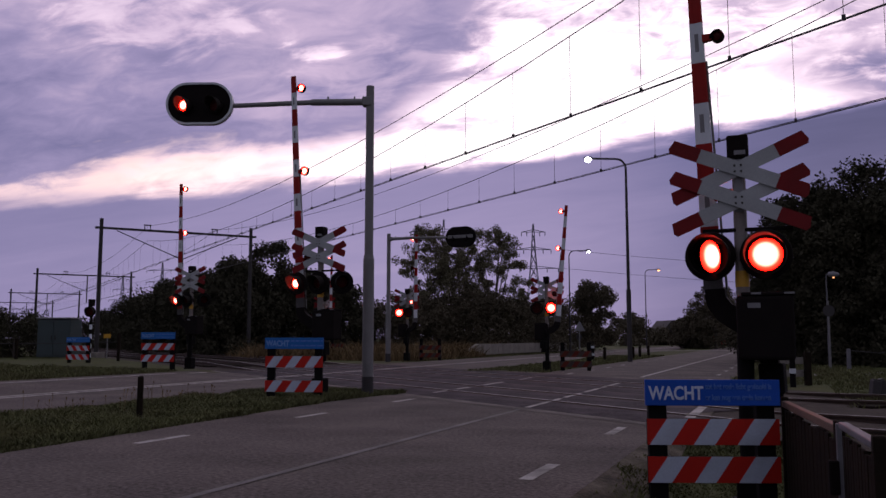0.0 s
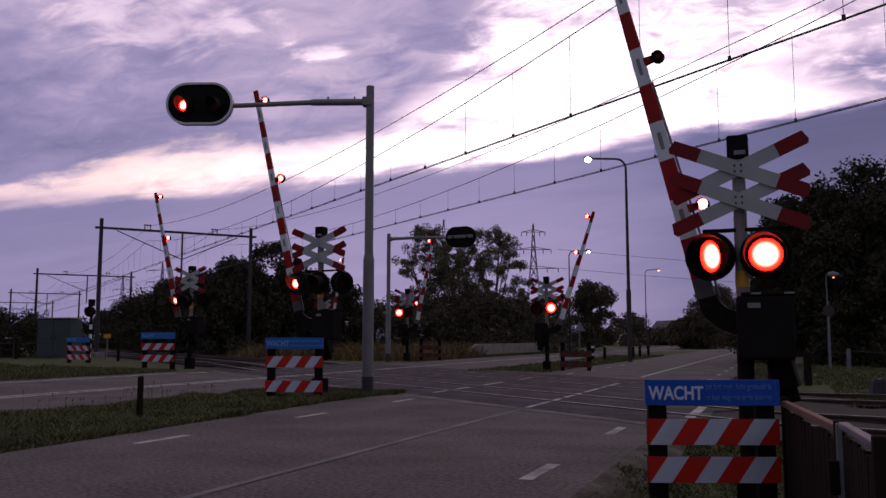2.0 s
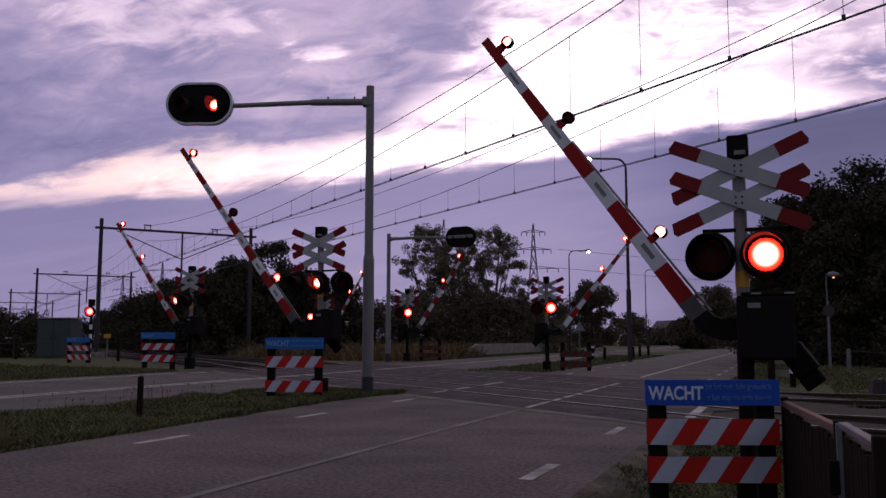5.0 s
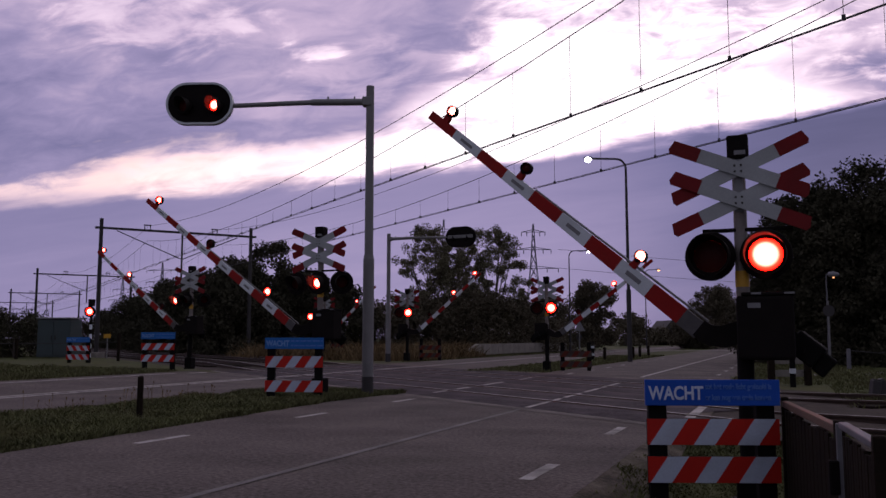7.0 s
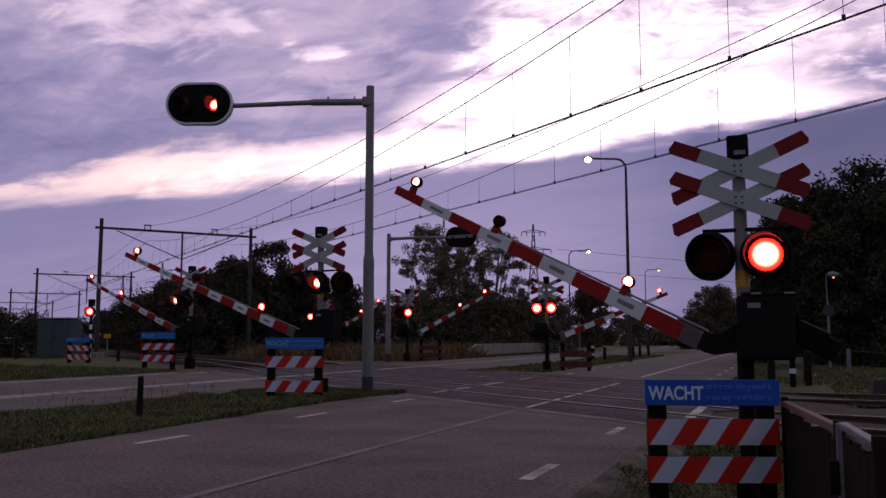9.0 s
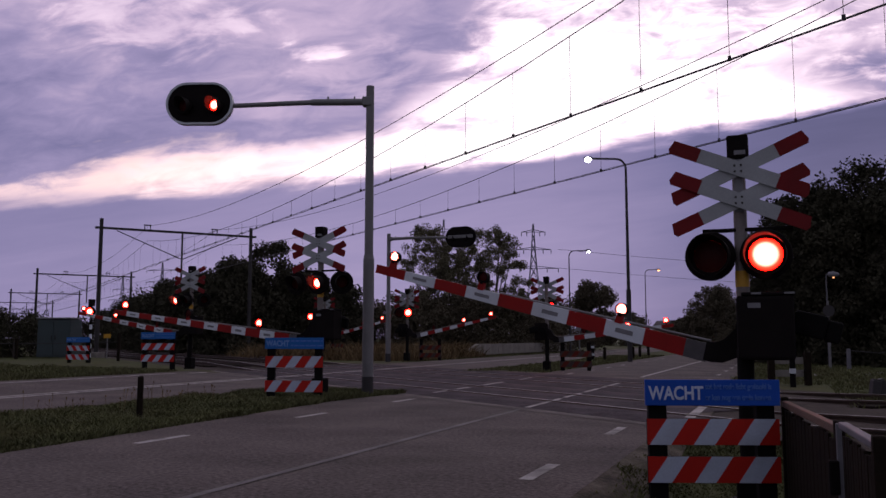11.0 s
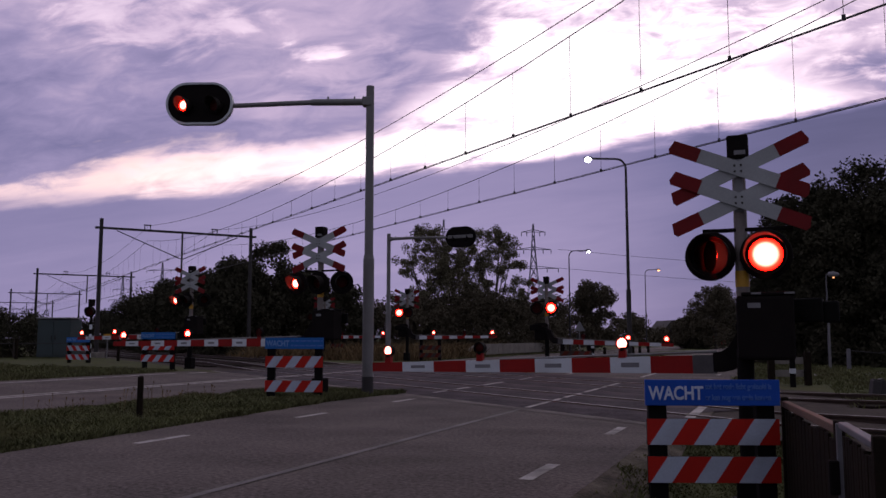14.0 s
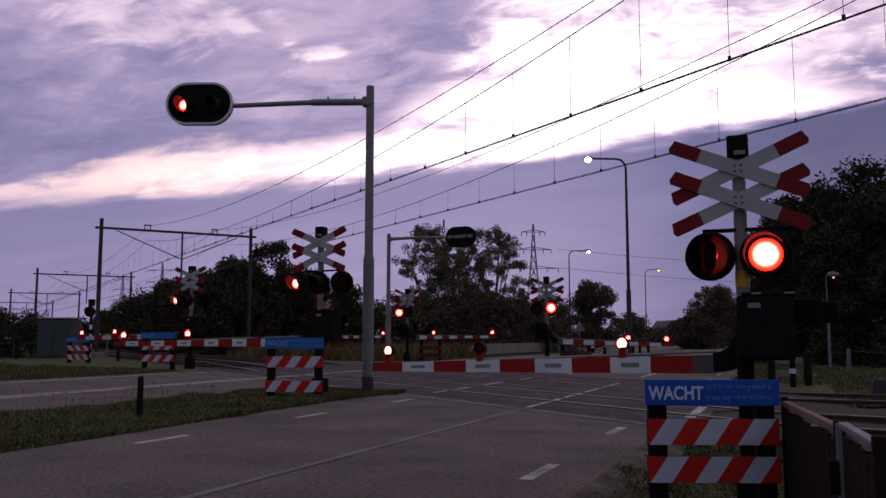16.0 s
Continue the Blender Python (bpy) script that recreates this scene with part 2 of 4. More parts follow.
M_GRAVEL = mat("gravel_shoulder", (0.10, 0.085, 0.066), 0.95, spec=0.1, var=0.6, span=0.2, scale=2, fine=26, bump=0.8, dirt=0.7, dirt_col=(0.05, 0.048, 0.025))
M_BEAM = mat("worn_concrete_beam", (0.135, 0.118, 0.108), 0.9, spec=0.1, var=0.5, span=0.22, scale=1.2, fine=16, bump=0.3, dirt=0.9, dirt_col=(0.062, 0.052, 0.048))
M_WIRE = mat("copper_wire", (0.035, 0.03, 0.035), 0.6, metal=0.3, var=0.1, bump=0)
M_PYLON = mat("pylon_steel", (0.12, 0.115, 0.15), 0.7, metal=0.2, var=0.15, bump=0)
M_LIT = lens_glow("lit_red_lens", 0.152, 0.66)
M_LITSMALL = lens_glow("lit_small_lens", 0.105, 0.72)
# wide lens of the far lamps: halo of glare included in its colour
M_LITWIDE = lens_glow("lit_wide_lens", 0.175, 0.66)
M_LITSIDE = lens_glow("lit_boom_lens", 0.085, 0.66)
M_DARKLENS = mat("unlit_red_lens", (0.05, 0.004, 0.003), 0.45, spec=0.12, var=0.2, scale=20, fine=90, bump=0.1)
M_HOOD = mat("matt_hood", (0.028, 0.024, 0.022), 0.9, spec=0.08, var=0.25, scale=9, fine=60, bump=0.05)
M_LAMP = glow("street_lamp_light", (0.95, 0.95, 1.0), 6.0)
M_LAMPO = glow("sodium_light", (1.0, 0.42, 0.18), 4.0)

# ---- mesh helpers ----


def link_mesh(name, bm, material, parent=None, label="", smooth=False):
    me = bpy.data.meshes.new(name)
    bmesh.ops.recalc_face_normals(bm, faces=bm.faces)
    bm.to_mesh(me)
    bm.free()
    for x in (material if isinstance(material, (list, tuple)) else [material]):
        me.materials.append(x)
    if smooth:
        me.polygons.foreach_set("use_smooth", [True] * len(me.polygons))
    ob = new(name, me)
    if parent is not None:
        ob.parent = parent
    if label:
        ob["label"] = label
    return ob


part = link_mesh


def thing(name, m, label, category, group="", kind=""):
    ob = new(name)
    ob.matrix_basis = m
    return tagged(ob, label, category, group, kind)


def box(bm, c, s, m=None, bevel=0.0, mi=0):
    """A box with centre c and sizes s; bevelled by bevel."""
    r = bmesh.ops.create_cube(bm, size=1.0, matrix=Matrix.Translation(c) @ (m or Matrix()) @ Matrix.Diagonal((*s, 1)))
    vs = r["verts"]
    fs = list({f for v in vs for f in v.link_faces})
    for f in fs:
        f.material_index = mi
    if bevel:
        es = list({e for v in vs for e in v.link_edges})
        out = bmesh.ops.bevel(bm, geom=es, offset=bevel, segments=2, affect="EDGES", profile=0.5)
        for f in out["faces"]:
            f.material_index = mi
    return bm


def rod(bm, a, b, r0, r1=None, n=12, mi=0):
    """A round bar from a to b."""
    a, b = Vector(a), Vector(b)
    d = b - a
    q = d.to_track_quat("Z", "Y").to_matrix().to_4x4()
    r = bmesh.ops.create_cone(bm, cap_ends=True, segments=n, radius1=r0, radius2=r0 if r1 is None else r1, depth=d.length,
                              matrix=Matrix.Translation((a + b) / 2) @ q)
    for f in {f for v in r["verts"] for f in v.link_faces}:
        f.material_index = mi
    return bm


def revolve(bm, prof, axis=Matrix(), n=28, mi=0):
    """Turns a profile of (radius, height) pairs about z, then moves it by axis."""
    rings = []
    for r, h in prof:
        if r < 1e-5:
            rings.append([bm.verts.new(axis @ Vector((0, 0, h)))])
        else:
            rings.append([bm.verts.new(axis @ Vector((r * math.cos(2 * math.pi * i / n), r * math.sin(2 * math.pi * i / n), h))) for i in range(n)])
    for p, q in zip(rings, rings[1:]):
        for i in range(n):
            j = (i + 1) % n
            if len(p) == 1 and len(q) == 1:
                continue
            if len(p) == 1:
                f = bm.faces.new((p[0], q[i], q[j]))
            elif len(q) == 1:
                f = bm.faces.new((p[i], q[0], p[j]))
            else:
                f = bm.faces.new((p[i], q[i], q[j], p[j]))
            f.material_index = mi
    return bm


def prism(bm, pts, depth, m=Matrix(), mi=0):
    """A flat outline in x and z, given thickness along y, centred."""
    lo = [bm.verts.new(m @ Vector((x, -depth / 2, z))) for x, z in pts]
    hi = [bm.verts.new(m @ Vector((x, depth / 2, z))) for x, z in pts]
    fs = [bm.faces.new(lo), bm.faces.new(hi[::-1])]
    n = len(pts)
    for i in range(n):
        fs.append(bm.faces.new((lo[i], hi[i], hi[(i + 1) % n], lo[(i + 1) % n])))
    for f in fs:
        f.material_index = mi
    return bm


def wire(name, pts, r, material, parent=None, n=6):
    """One tube through points."""
    bm = bmesh.new()
    pts = [Vector(p) for p in pts]
    rings = []
    for k, p in enumerate(pts):
        d = pts[min(k + 1, len(pts) - 1)] - pts[max(k - 1, 0)]
        q = d.to_track_quat("Z", "Y").to_matrix()
        rings.append([bm.verts.new(p + q @ Vector((r * math.cos(2 * math.pi * i / n), r * math.sin(2 * math.pi * i / n), 0))) for i in range(n)])
    for a, b in zip(rings, rings[1:]):
        for i in range(n):
            bm.faces.new((a[i], a[(i + 1) % n], b[(i + 1) % n], b[i]))
    bm.faces.new(rings[0])
    bm.faces.new(rings[-1][::-1])
    return part(name, bm, material, parent)


def B():
    return bmesh.new()


# ---- the lie of the land ----


def smooth(a, b, x):
    t = min(1, max(0, (x - a) / (b - a)))
    return t * t * (3 - 2 * t)


def land(x, y):
    """Height of the ground: level at the main road, lower beside the fence, a little higher beyond the side road."""
    v = 0.614 * (x + 4.14) + 0.789 * (y - 19.14)
    dip = -0.36 * smooth(-1.45, -0.7, x) * (1 - smooth(8.8, 11.5, y))
    return dip + 0.18 * smooth(13.5, 18.5, -x) * smooth(4.4, 6.0, -v)


T0, TD, TP = Vector((-4.14, 19.14, 0)), Vector((-0.789, 0.614, 0)), Vector((0.614, 0.789, 0))


def track(s, v, z=0.0):
    """A point s metres along the railway and v metres across it."""
    p = T0 + TD * s + TP * v
    return Vector((p.x, p.y, z))


def sheet(name, xs, ys, dz, material, label, category, kind="structure"):
    bm = B()
    grid = [[bm.verts.new((x, y, land(x, y) + dz)) for x in xs] for y in ys]
    for a, b in zip(grid, grid[1:]):
        for i in range(len(xs) - 1):
            bm.faces.new((a[i], a[i + 1], b[i + 1], b[i]))
    ob = link_mesh(name, bm, material)
    return tagged(ob, label, category, "", kind)


def steps(*spans):
    out = []
    for a, b, n in spans:
        out += [a + (b - a) * i / n for i in range(n)]
    return out + [spans[-1][1]]


gx = steps((-1500, -60, 12), (-60, -2, 60), (-2, 6, 40), (6, 60, 20), (60, 1500, 12))
gy = steps((-300, -4, 10), (-4, 20, 60), (20, 60, 30), (60, 2500, 20))
ground = sheet("ground", gx, gy, -0.03, M_GRASS, "rough dusk-lit grass verges and fields", "ground")
road_y = steps((-60, 0, 10), (0, 60, 60), (60, 190, 20))


def road_edge(y):
    """Edge of the main road along the grass strip: the strip narrows towards the camera and has a rounded end."""
    return float(np.interp(y, [6.4, 14.3, 15.6, 16.6, 24.0, 26.0], [-7.39, -7.85, -7.75, -7.5, -7.5, -7.65]))


def main_road():
    bm = B()
    rows = []
    for y in road_y:
        e = road_edge(y)
        rows.append([bm.verts.new((x, y, land(x, y))) for x in (e, e + 0.4, -6.0, -4, -2.2, -1.5)])
    for p, q in zip(rows, rows[1:]):
        for i in range(5):
            bm.faces.new((p[i], p[i + 1], q[i + 1], q[i]))
    tagged(link_mesh("road", bm, M_ASPHALT), "worn grey asphalt two-lane road over the crossing", "road", "", "structure")


main_road()
sheet("service_road", [-17.3, -16.2, -15.2, -14.2, -13.5, -10.9], road_y, 0.0, M_ASPHALT, "grey asphalt side road beside the main road", "road")


sheet("road_shoulder", [-1.5, -1.3, -1.1], road_y, -0.002, M_GRAVEL, "narrow gravel shoulder along the road", "road shoulder")


def marking(x0, x1, y0, y1, name="lane_marking", label="worn white painted road line", paint=None):
    bm = B()
    n = max(1, int((y1 - y0) / 2))
    for i in range(n):
        a, b = y0 + (y1 - y0) * i / n, y0 + (y1 - y0) * (i + 1) / n
        bm.faces.new([bm.verts.new((x, y, land(x, y) + 0.006)) for x, y in ((x0, a), (x1, a), (x1, b), (x0, b))])
    return tagged(link_mesh(name, bm, paint or M_PAINT), label, "road marking", "", "structure")


marking(-4.125, -4.035, 4.8, 13.6, label="faded white centre line on the road", paint=M_FADED)
for y0, y1 in ((13.9, 16.2), (16.5, 18.0), (18.3, 19.9), (20.2, 22.4)):
    marking(-4.12, -4.02, y0, y1)
for y0, y1 in ((17.0, 17.9), (18.3, 19.2), (20.2, 21.8), (23.2, 24.6)):
    marking(-7.10, -6.98, y0, y1)
marking(-4.13, -4.01, 26, 120)
for k in range(-2, 14):
    if not 16.5 < 7.55 + 3.32 * k < 25:
        marking(-6.74, -6.62, 7.55 + 3.32 * k, 8.42 + 3.32 * k)
    marking(-2.08, -1.96, 6.83 + 3.55 * k, 7.75 + 3.55 * k)
marking(-14.42, -14.30, -20, 120)
marking(-14.15, -14.03, -20, 120)
marking(-16.85, -16.75, -20, 22)
marking(-1.42, -1.27, 13.0, 15.6)

# ---- level crossing signals with barriers ----
FLASH = []      # lenses that turn: (object, resting pose, turn-on step, turn-off step)
BOOMS = []      # barriers that turn: (object, pivot, rows)


def lens_disc(name, r, parent, m, lit, phase):
    """A signal lens: glowing on one face, dark red on the other; it turns about its upright axis."""
    bm = B()
    face = Matrix.Rotation(radians(90), 4, "X")
    revolve(bm, [(0, r * 0.3), (r * 0.35, r * 0.27), (r * 0.7, r * 0.16), (r, 0.004)], face, 24, 0)
    revolve(bm, [(r, 0.004), (r, -0.004)], face, 24, 1)
    revolve(bm, [(r, -0.004), (r * 0.6, -0.016), (0, -0.022)], face, 24, 1)
    ob = part(name, bm, [M_DARKLENS if phase == "OFF" else lit, M_DARKLENS], parent, "red signal lens", smooth=True)
    ob.matrix_basis = m
    if phase == "OFF":
        ob.matrix_basis = m @ Matrix.Rotation(math.pi, 4, "Z")
    elif phase:
        FLASH.append((ob, m, phase))
    return ob


def signal_lamp(parent, m, phase, name="lamp", lens_r=0.155, hood=0.15):
    """Round black lamp with background disc, long visor and red lens, looking along -y."""
    bm = B()
    face = Matrix.Rotation(radians(90), 4, "X")
    revolve(bm, [(0, -0.21), (0.14, -0.21), (0.18, -0.16), (0.19, -0.06), (0.225, -0.03), (0.232, -0.012), (0.225, 0.0), (0.185, 0.0), (lens_r + 0.001, -0.002), (lens_r + 0.001, -0.17), (0, -0.18)], face, 32)
    lamp = part(name, bm, M_BLACK, parent, "round black signal lamp with visor", smooth=False)
    lamp.matrix_basis = m
    # visor: an open tube, longest above
    bm = B()
    n, wide = 28, lens_r + 0.03 if lens_r < 0.12 else 0.180
    rings = []
    for i in range(n + 1):
        a = radians(-75) + radians(330) * i / n
        dep = hood + 0.10 * math.sin(a)
        rings.append([bm.verts.new((r * math.cos(a), -y, r * math.sin(a))) for r, y in ((wide + 0.006, 0.001), (wide + 0.006, dep), (wide, dep), (wide, 0.001))])
    for p, q in zip(rings, rings[1:]):
        for j in range(3):
            bm.faces.new((p[j], p[j + 1], q[j + 1], q[j]))
    part("visor", bm, M_HOOD, lamp, "matt black visor")
    lens_disc("lens", lens_r, lamp, pose(0, 0.004, 0), M_LITSMALL if lens_r < 0.12 else M_LIT if lens_r < 0.16 else M_LITWIDE, phase)
    return lamp


def cross_plank(parent, z, tilt, y):
    """One arm of the warning cross: white with red, pointed ends."""
    bm = B()
    hl, hw, red = 0.665, 0.066, 0.375
    m = Matrix.Translation((0, y, z)) @ Matrix.Rotation(radians(tilt), 4, "Y")
    prism(bm, [(-red, -hw), (red, -hw), (red, hw), (-red, hw)], 0.018, m, 0)
    for s in (-1, 1):
        pts = [(s * red, -hw), (s * (hl - 0.02), -hw), (s * hl, -hw * 0.45), (s * (hl - 0.025), hw), (s * red, hw)]
        prism(bm, pts if s > 0 else pts[::-1], 0.018, m, 1)
    return part("cross_plank", bm, [M_CROSSWHITE, M_CROSSRED], parent, "white plank with red ends")


def boom_mesh(parent, length, stripes, phases, lights, lens_turn=0, lens_r=0.075, drop=0.345):
    """Striped barrier arm along -x from its pivot at the origin, with curved shank, counterweight and lamps."""
    bm = B()
    # curved shank from the pivot down to the arm
    pts = [(0.12, 0.05), (0.02, 0.10), (-0.10, 0.05), (-0.16, -0.07), (-0.23, -0.18), (-0.30, -0.225), (-0.38, -0.235), (-0.38, -0.415), (-0.30, -0.42), (-0.20, -0.40), (-0.07, -0.31), (0.05, -0.14)]
    prism(bm, pts, 0.10)
    boom = part("boom", bm, M_BLACK, parent, "lowering red and white striped barrier arm")
    bm = B()
    prism(bm, [(0.0, -0.05), (0.38, 0.06), (0.38, 0.22), (0.0, 0.12)], 0.09)
    box(bm, (0.48, 0, 0.14), (0.28, 0.22, 0.22), bevel=0.02)
    box(bm, (0.68, 0, 0.12), (0.14, 0.07, 0.20), bevel=0.02)
    rod(bm, (0.46, -0.13, 0.11), (0.46, 0.13, 0.11), 0.035, n=10)
    part("counterweight", bm, M_BLACK2, boom, "black counterweight")
    x0 = -0.36
    h = lambda x: 0.18 - 0.08 * (-x - 0.36) / (length - 0.36)
    bm = B()
    prism(bm, [(x0 - 0.0, -drop - h(x0) / 2), (x0, -drop + h(x0) / 2), (x0 - 0.22, -drop + h(x0 - 0.22) / 2), (x0 - 0.22, -drop - h(x0 - 0.22) / 2)], 0.05)
    part("shank_sleeve", bm, M_SLEEVE, boom, "grey sleeve of the arm")
    a = x0 - 0.22
    w = (length + a) / stripes
    for i in range(stripes):
        p, q = a - w * i, a - w * (i + 1)
        bm = B()
        prism(bm, [(p, -drop - h(p) / 2), (p, -drop + h(p) / 2), (q, -drop + h(q) / 2), (q, -drop - h(q) / 2)], 0.045)
        red = (stripes - 1 - i) % 2 == 0
        if not red:
            box(bm, ((p + q) / 2, -0.0235, -drop), (w * 0.45, 0.002, h(p) * 0.28), mi=1)
        part("stripe", bm, [M_RED if red else M_WHITE, M_GREY], boom, "red stripe" if red else "white stripe with grey mark")
    # stay rail along the back of the inner half
    bm = B()
    rod(bm, (x0, 0.035, -drop + h(x0) / 2 + 0.03), (-length * 0.62, 0.03, -drop + h(-length * 0.6) / 2 + 0.004), 0.012, n=8)
    part("stay_rail", bm, M_GALV, boom, "thin pale stay rail")
    for share, ph in zip(lights, phases):
        x = -length * share
        z = -drop + h(x) / 2
        bm = B()
        prism(bm, [(x - 0.04, z - 0.01), (x + 0.04, z - 0.01), (x + 0.03, z + 0.085), (x - 0.03, z + 0.085)], 0.055, mi=0)
        rod(bm, (x, 0, z + 0.06), (x, 0, z + 0.10), 0.034, n=12, mi=1)
        face = Matrix.Translation((x, 0, z + 0.135)) @ Matrix.Rotation(radians(90), 4, "X")
        k = lens_r + 0.002
        revolve(bm, [(k, 0.04), (k + 0.006, 0.04), (k + 0.006, -0.04), (k, -0.04), (k, 0.04)], face, 20, 1)
        part("boom_light", bm, [M_RED, M_BLACK], boom, "small lamp on a red stalk")
        lens_disc("boom_lens", lens_r, boom, pose(x, 0, z + 0.135, 0, 0, lens_turn), M_LITSIDE, ph)
    return boom


def crossing_signal(x, y, z, turn, length, stripes, boom_phases, lamps, rows, lights=(0.985, 0.72, 0.33), label="", cross=True, cross_turn=0, lamp_z=2.27, pivot_z=1.35, boom_turn=0, boom_x=0.0):
    """Post with warning cross, flashing lamps, drive box and barrier. Lamps: (dx, facing degrees, phase)."""
    root = thing("level_crossing_signal", pose(x, y, z, 0, 0, turn), label, "crossing signal", "barrier signals of the level crossing")
    bm = B()
    rod(bm, (0, 0, 1.2), (0, 0, 3.18), 0.06, n=20)
    part("post", bm, M_POST, root, "weathered steel post")
    bm = B()
    rod(bm, (0, 0, 0), (0, 0, 1.4), 0.075, n=20)
    rod(bm, (0, 0, 0), (0, 0, 0.05), 0.17, n=20)
    box(bm, (0.02, 0, 0.2), (0.26, 0.26, 0.36), bevel=0.03)
    part("pedestal", bm, M_BLACK2, root, "black pedestal")
    bm = B()
    rod(bm, (0, 0, 1.98), (0, 0, 2.13), 0.064, n=20)
    part("band", bm, M_YELLOW, root, "yellow band round the post")
    bm = B()
    box(bm, (0, 0, 3.30), (0.19, 0.2, 0.22), bevel=0.015)
    box(bm, (0, 0, 3.17), (0.13, 0.13, 0.06), bevel=0.008)
    box(bm, (0.02, -0.102, 3.24), (0.10, 0.004, 0.04), mi=1)
    part("bell_box", bm, [M_BLACK, M_GREY], root, "black bell box with a small pale plate")
    if cross:
        hub = part("cross_bracket", box(B(), (0, -0.065, 2.93), (0.08, 0.02, 0.5), bevel=0.004), M_GREY, root, "grey bracket with bolts")
        hub.matrix_basis = pose(0, 0, 0, 0, 0, cross_turn)
        for zc in (3.085, 2.785):
            cross_plank(hub, zc, -23.5, -0.090)
            cross_plank(hub, zc, 23, -0.112)
            for dx in (-0.028, 0.028):
                for dz in (-0.028, 0.028):
                    bm = B()
                    rod(bm, (dx, -0.12, zc + dz), (dx, -0.128, zc + dz), 0.011, n=8)
                    part("bolt", bm, M_STEEL, hub)
    bm = B()
    box(bm, (0.06, -0.02, lamp_z + 0.245), (0.80, 0.05, 0.035), bevel=0.006)
    part("lamp_bar", bm, M_BLACK, root, "black bar that holds the lamps")
    for dx, facing, phase in lamps:
        # lenses of the far lamps are oversized to take in their glare
        signal_lamp(root, pose(dx, 0.0, lamp_z) @ pose(0, 0, 0, 0, 0, facing) @ pose(0, -0.10, 0), phase, lens_r=0.150 if y < 10 else 0.105 if turn == 0 else 0.172, hood=0.18 if turn == 0 else 0.13)
    # drive box of the barrier
    bm = B()
    k = pivot_z - 1.53
    box(bm, (0.19, -0.06, 1.60 + k), (0.49, 0.36, 0.58), bevel=0.03)
    box(bm, (0.22, -0.07, 1.905 + k), (0.46, 0.34, 0.03), bevel=0.01)
    box(bm, (0.10, -0.242, 1.80 + k), (0.11, 0.004, 0.045), mi=1)
    for dx in (0.12, 0.40):
        box(bm, (dx, -0.2415, 1.908 + k), (0.085, 0.005, 0.018), mi=1)
    part("drive_box", bm, [M_BLACK, M_GREY], root, "black barrier drive box with a small plate")
    bm = B()
    rod(bm, (0.0, -0.2, pivot_z + 0.08), (0.0, 0.28, pivot_z + 0.08), 0.07, n=16)
    part("axle", bm, M_BLACK2, root, "black barrier axle")
    # far boom lenses are larger too, glare put into their size
    boom = boom_mesh(root, length, stripes, boom_phases, lights, turn, 0.055 if y < 10 else 0.085)
    BOOMS.append((boom, pose(boom_x, 0.20, pivot_z + 0.08, 0, 0, boom_turn), rows))
    return root


# barrier angles above level, in time
ROWS_1 = [(0, 88.2), (0.55, 88.0), (1, 83.8), (2, 76.6), (3, 69.6), (4, 62.3), (5, 54.9), (6, 47.6), (6.5, 44.0), (7, 40.9), (8, 34.5), (9, 27.9), (10, 21.3), (11, 14.9), (11.7, 10.6), (12.1, 8.2), (12.5, 5.8), (12.9, 3.1), (13.3, 0.5), (13.6, -0.6), (14, -0.8), (16, -0.8)]
ROWS_2 = [(0, 86.8), (0.6, 86.7), (1.0, 85.3), (1.5, 80.6), (2.5, 73.0), (3.5, 64.4), (5, 52.3), (6.5, 40.3), (7, 36.7), (8, 29.3), (9, 22.2), (10, 15.0), (11, 7.8), (12, 1.5), (12.4, 0.0), (16, 0.0)]
ROWS_3 = [(0, 88.6), (0.5, 88.4), (1.0, 83.9), (1.5, 79.2), (2.0, 75.6), (2.5, 71.7), (3.0, 67.6), (3.5, 63.7), (4.0, 60.2), (5, 52.8), (6.5, 41.4), (7, 37.8), (8, 31.2), (9, 24.8), (10, 17.4), (11, 10.2), (12, 2.2), (12.4, -0.4), (16, -0.4)]
ROWS_4 = [(0, 89.4), (0.55, 89.2), (1.0, 85.6), (1.5, 81.4), (2.5, 74.2), (3.5, 66.3), (5, 54.6), (6.5, 43.0), (7, 39.2), (8, 32.6), (9, 26.2), (10, 19.2), (11, 12.2), (12, 5.2), (12.8, 1.0), (16, 1.0)]
ROWS_5 = [(0, 84.6), (0.5, 84.2), (1.0, 79.3), (1.5, 74.8), (2.0, 71.2), (2.5, 67.6), (3.0, 63.6), (3.5, 59.6), (5, 49.3), (6.5, 39.2), (7, 36.0), (8, 28.2), (9, 20.5), (10, 13.8), (11, 7.2), (12, 0.5), (12.3, -1.0), (16, -1.0)]

crossing_signal(-0.352, 8.38, -0.35, 0, 4.31, 9, (None, "A", "B"), ((-0.27, -3, "AN"), (0.22, -3, "B")), [(t, a - 0.3 * math.sin(radians(2 * a))) for t, a in ROWS_1], (0.95, 0.672, 0.297),
                "tall signal post with cross, flashing red lamps and barrier", pivot_z=1.53, boom_turn=-7, boom_x=0.075)
crossing_signal(-8.67, 14.94, 0.0, 0, 5.32, 13, (None, "BE", "AE"), ((-0.5, -2, "BE"), (0.0, -2, "AE"), (0.47, 38, "OFF")), ROWS_2, (0.945, 0.607, 0.257),
                "signal post with cross and barrier on the grass strip", boom_turn=-1, boom_x=-0.22)
crossing_signal(-18.35, 23.13, 0.16, 0, 4.87, 11, (None, "B", "A"), ((-0.55, 4, "B"), (-0.12, 4, "A"), (0.5, 42, "OFF")), ROWS_3, (0.96, 0.648, 0.263),
                "signal post with cross and barrier at the far roadside", boom_turn=-1, boom_x=-0.28)
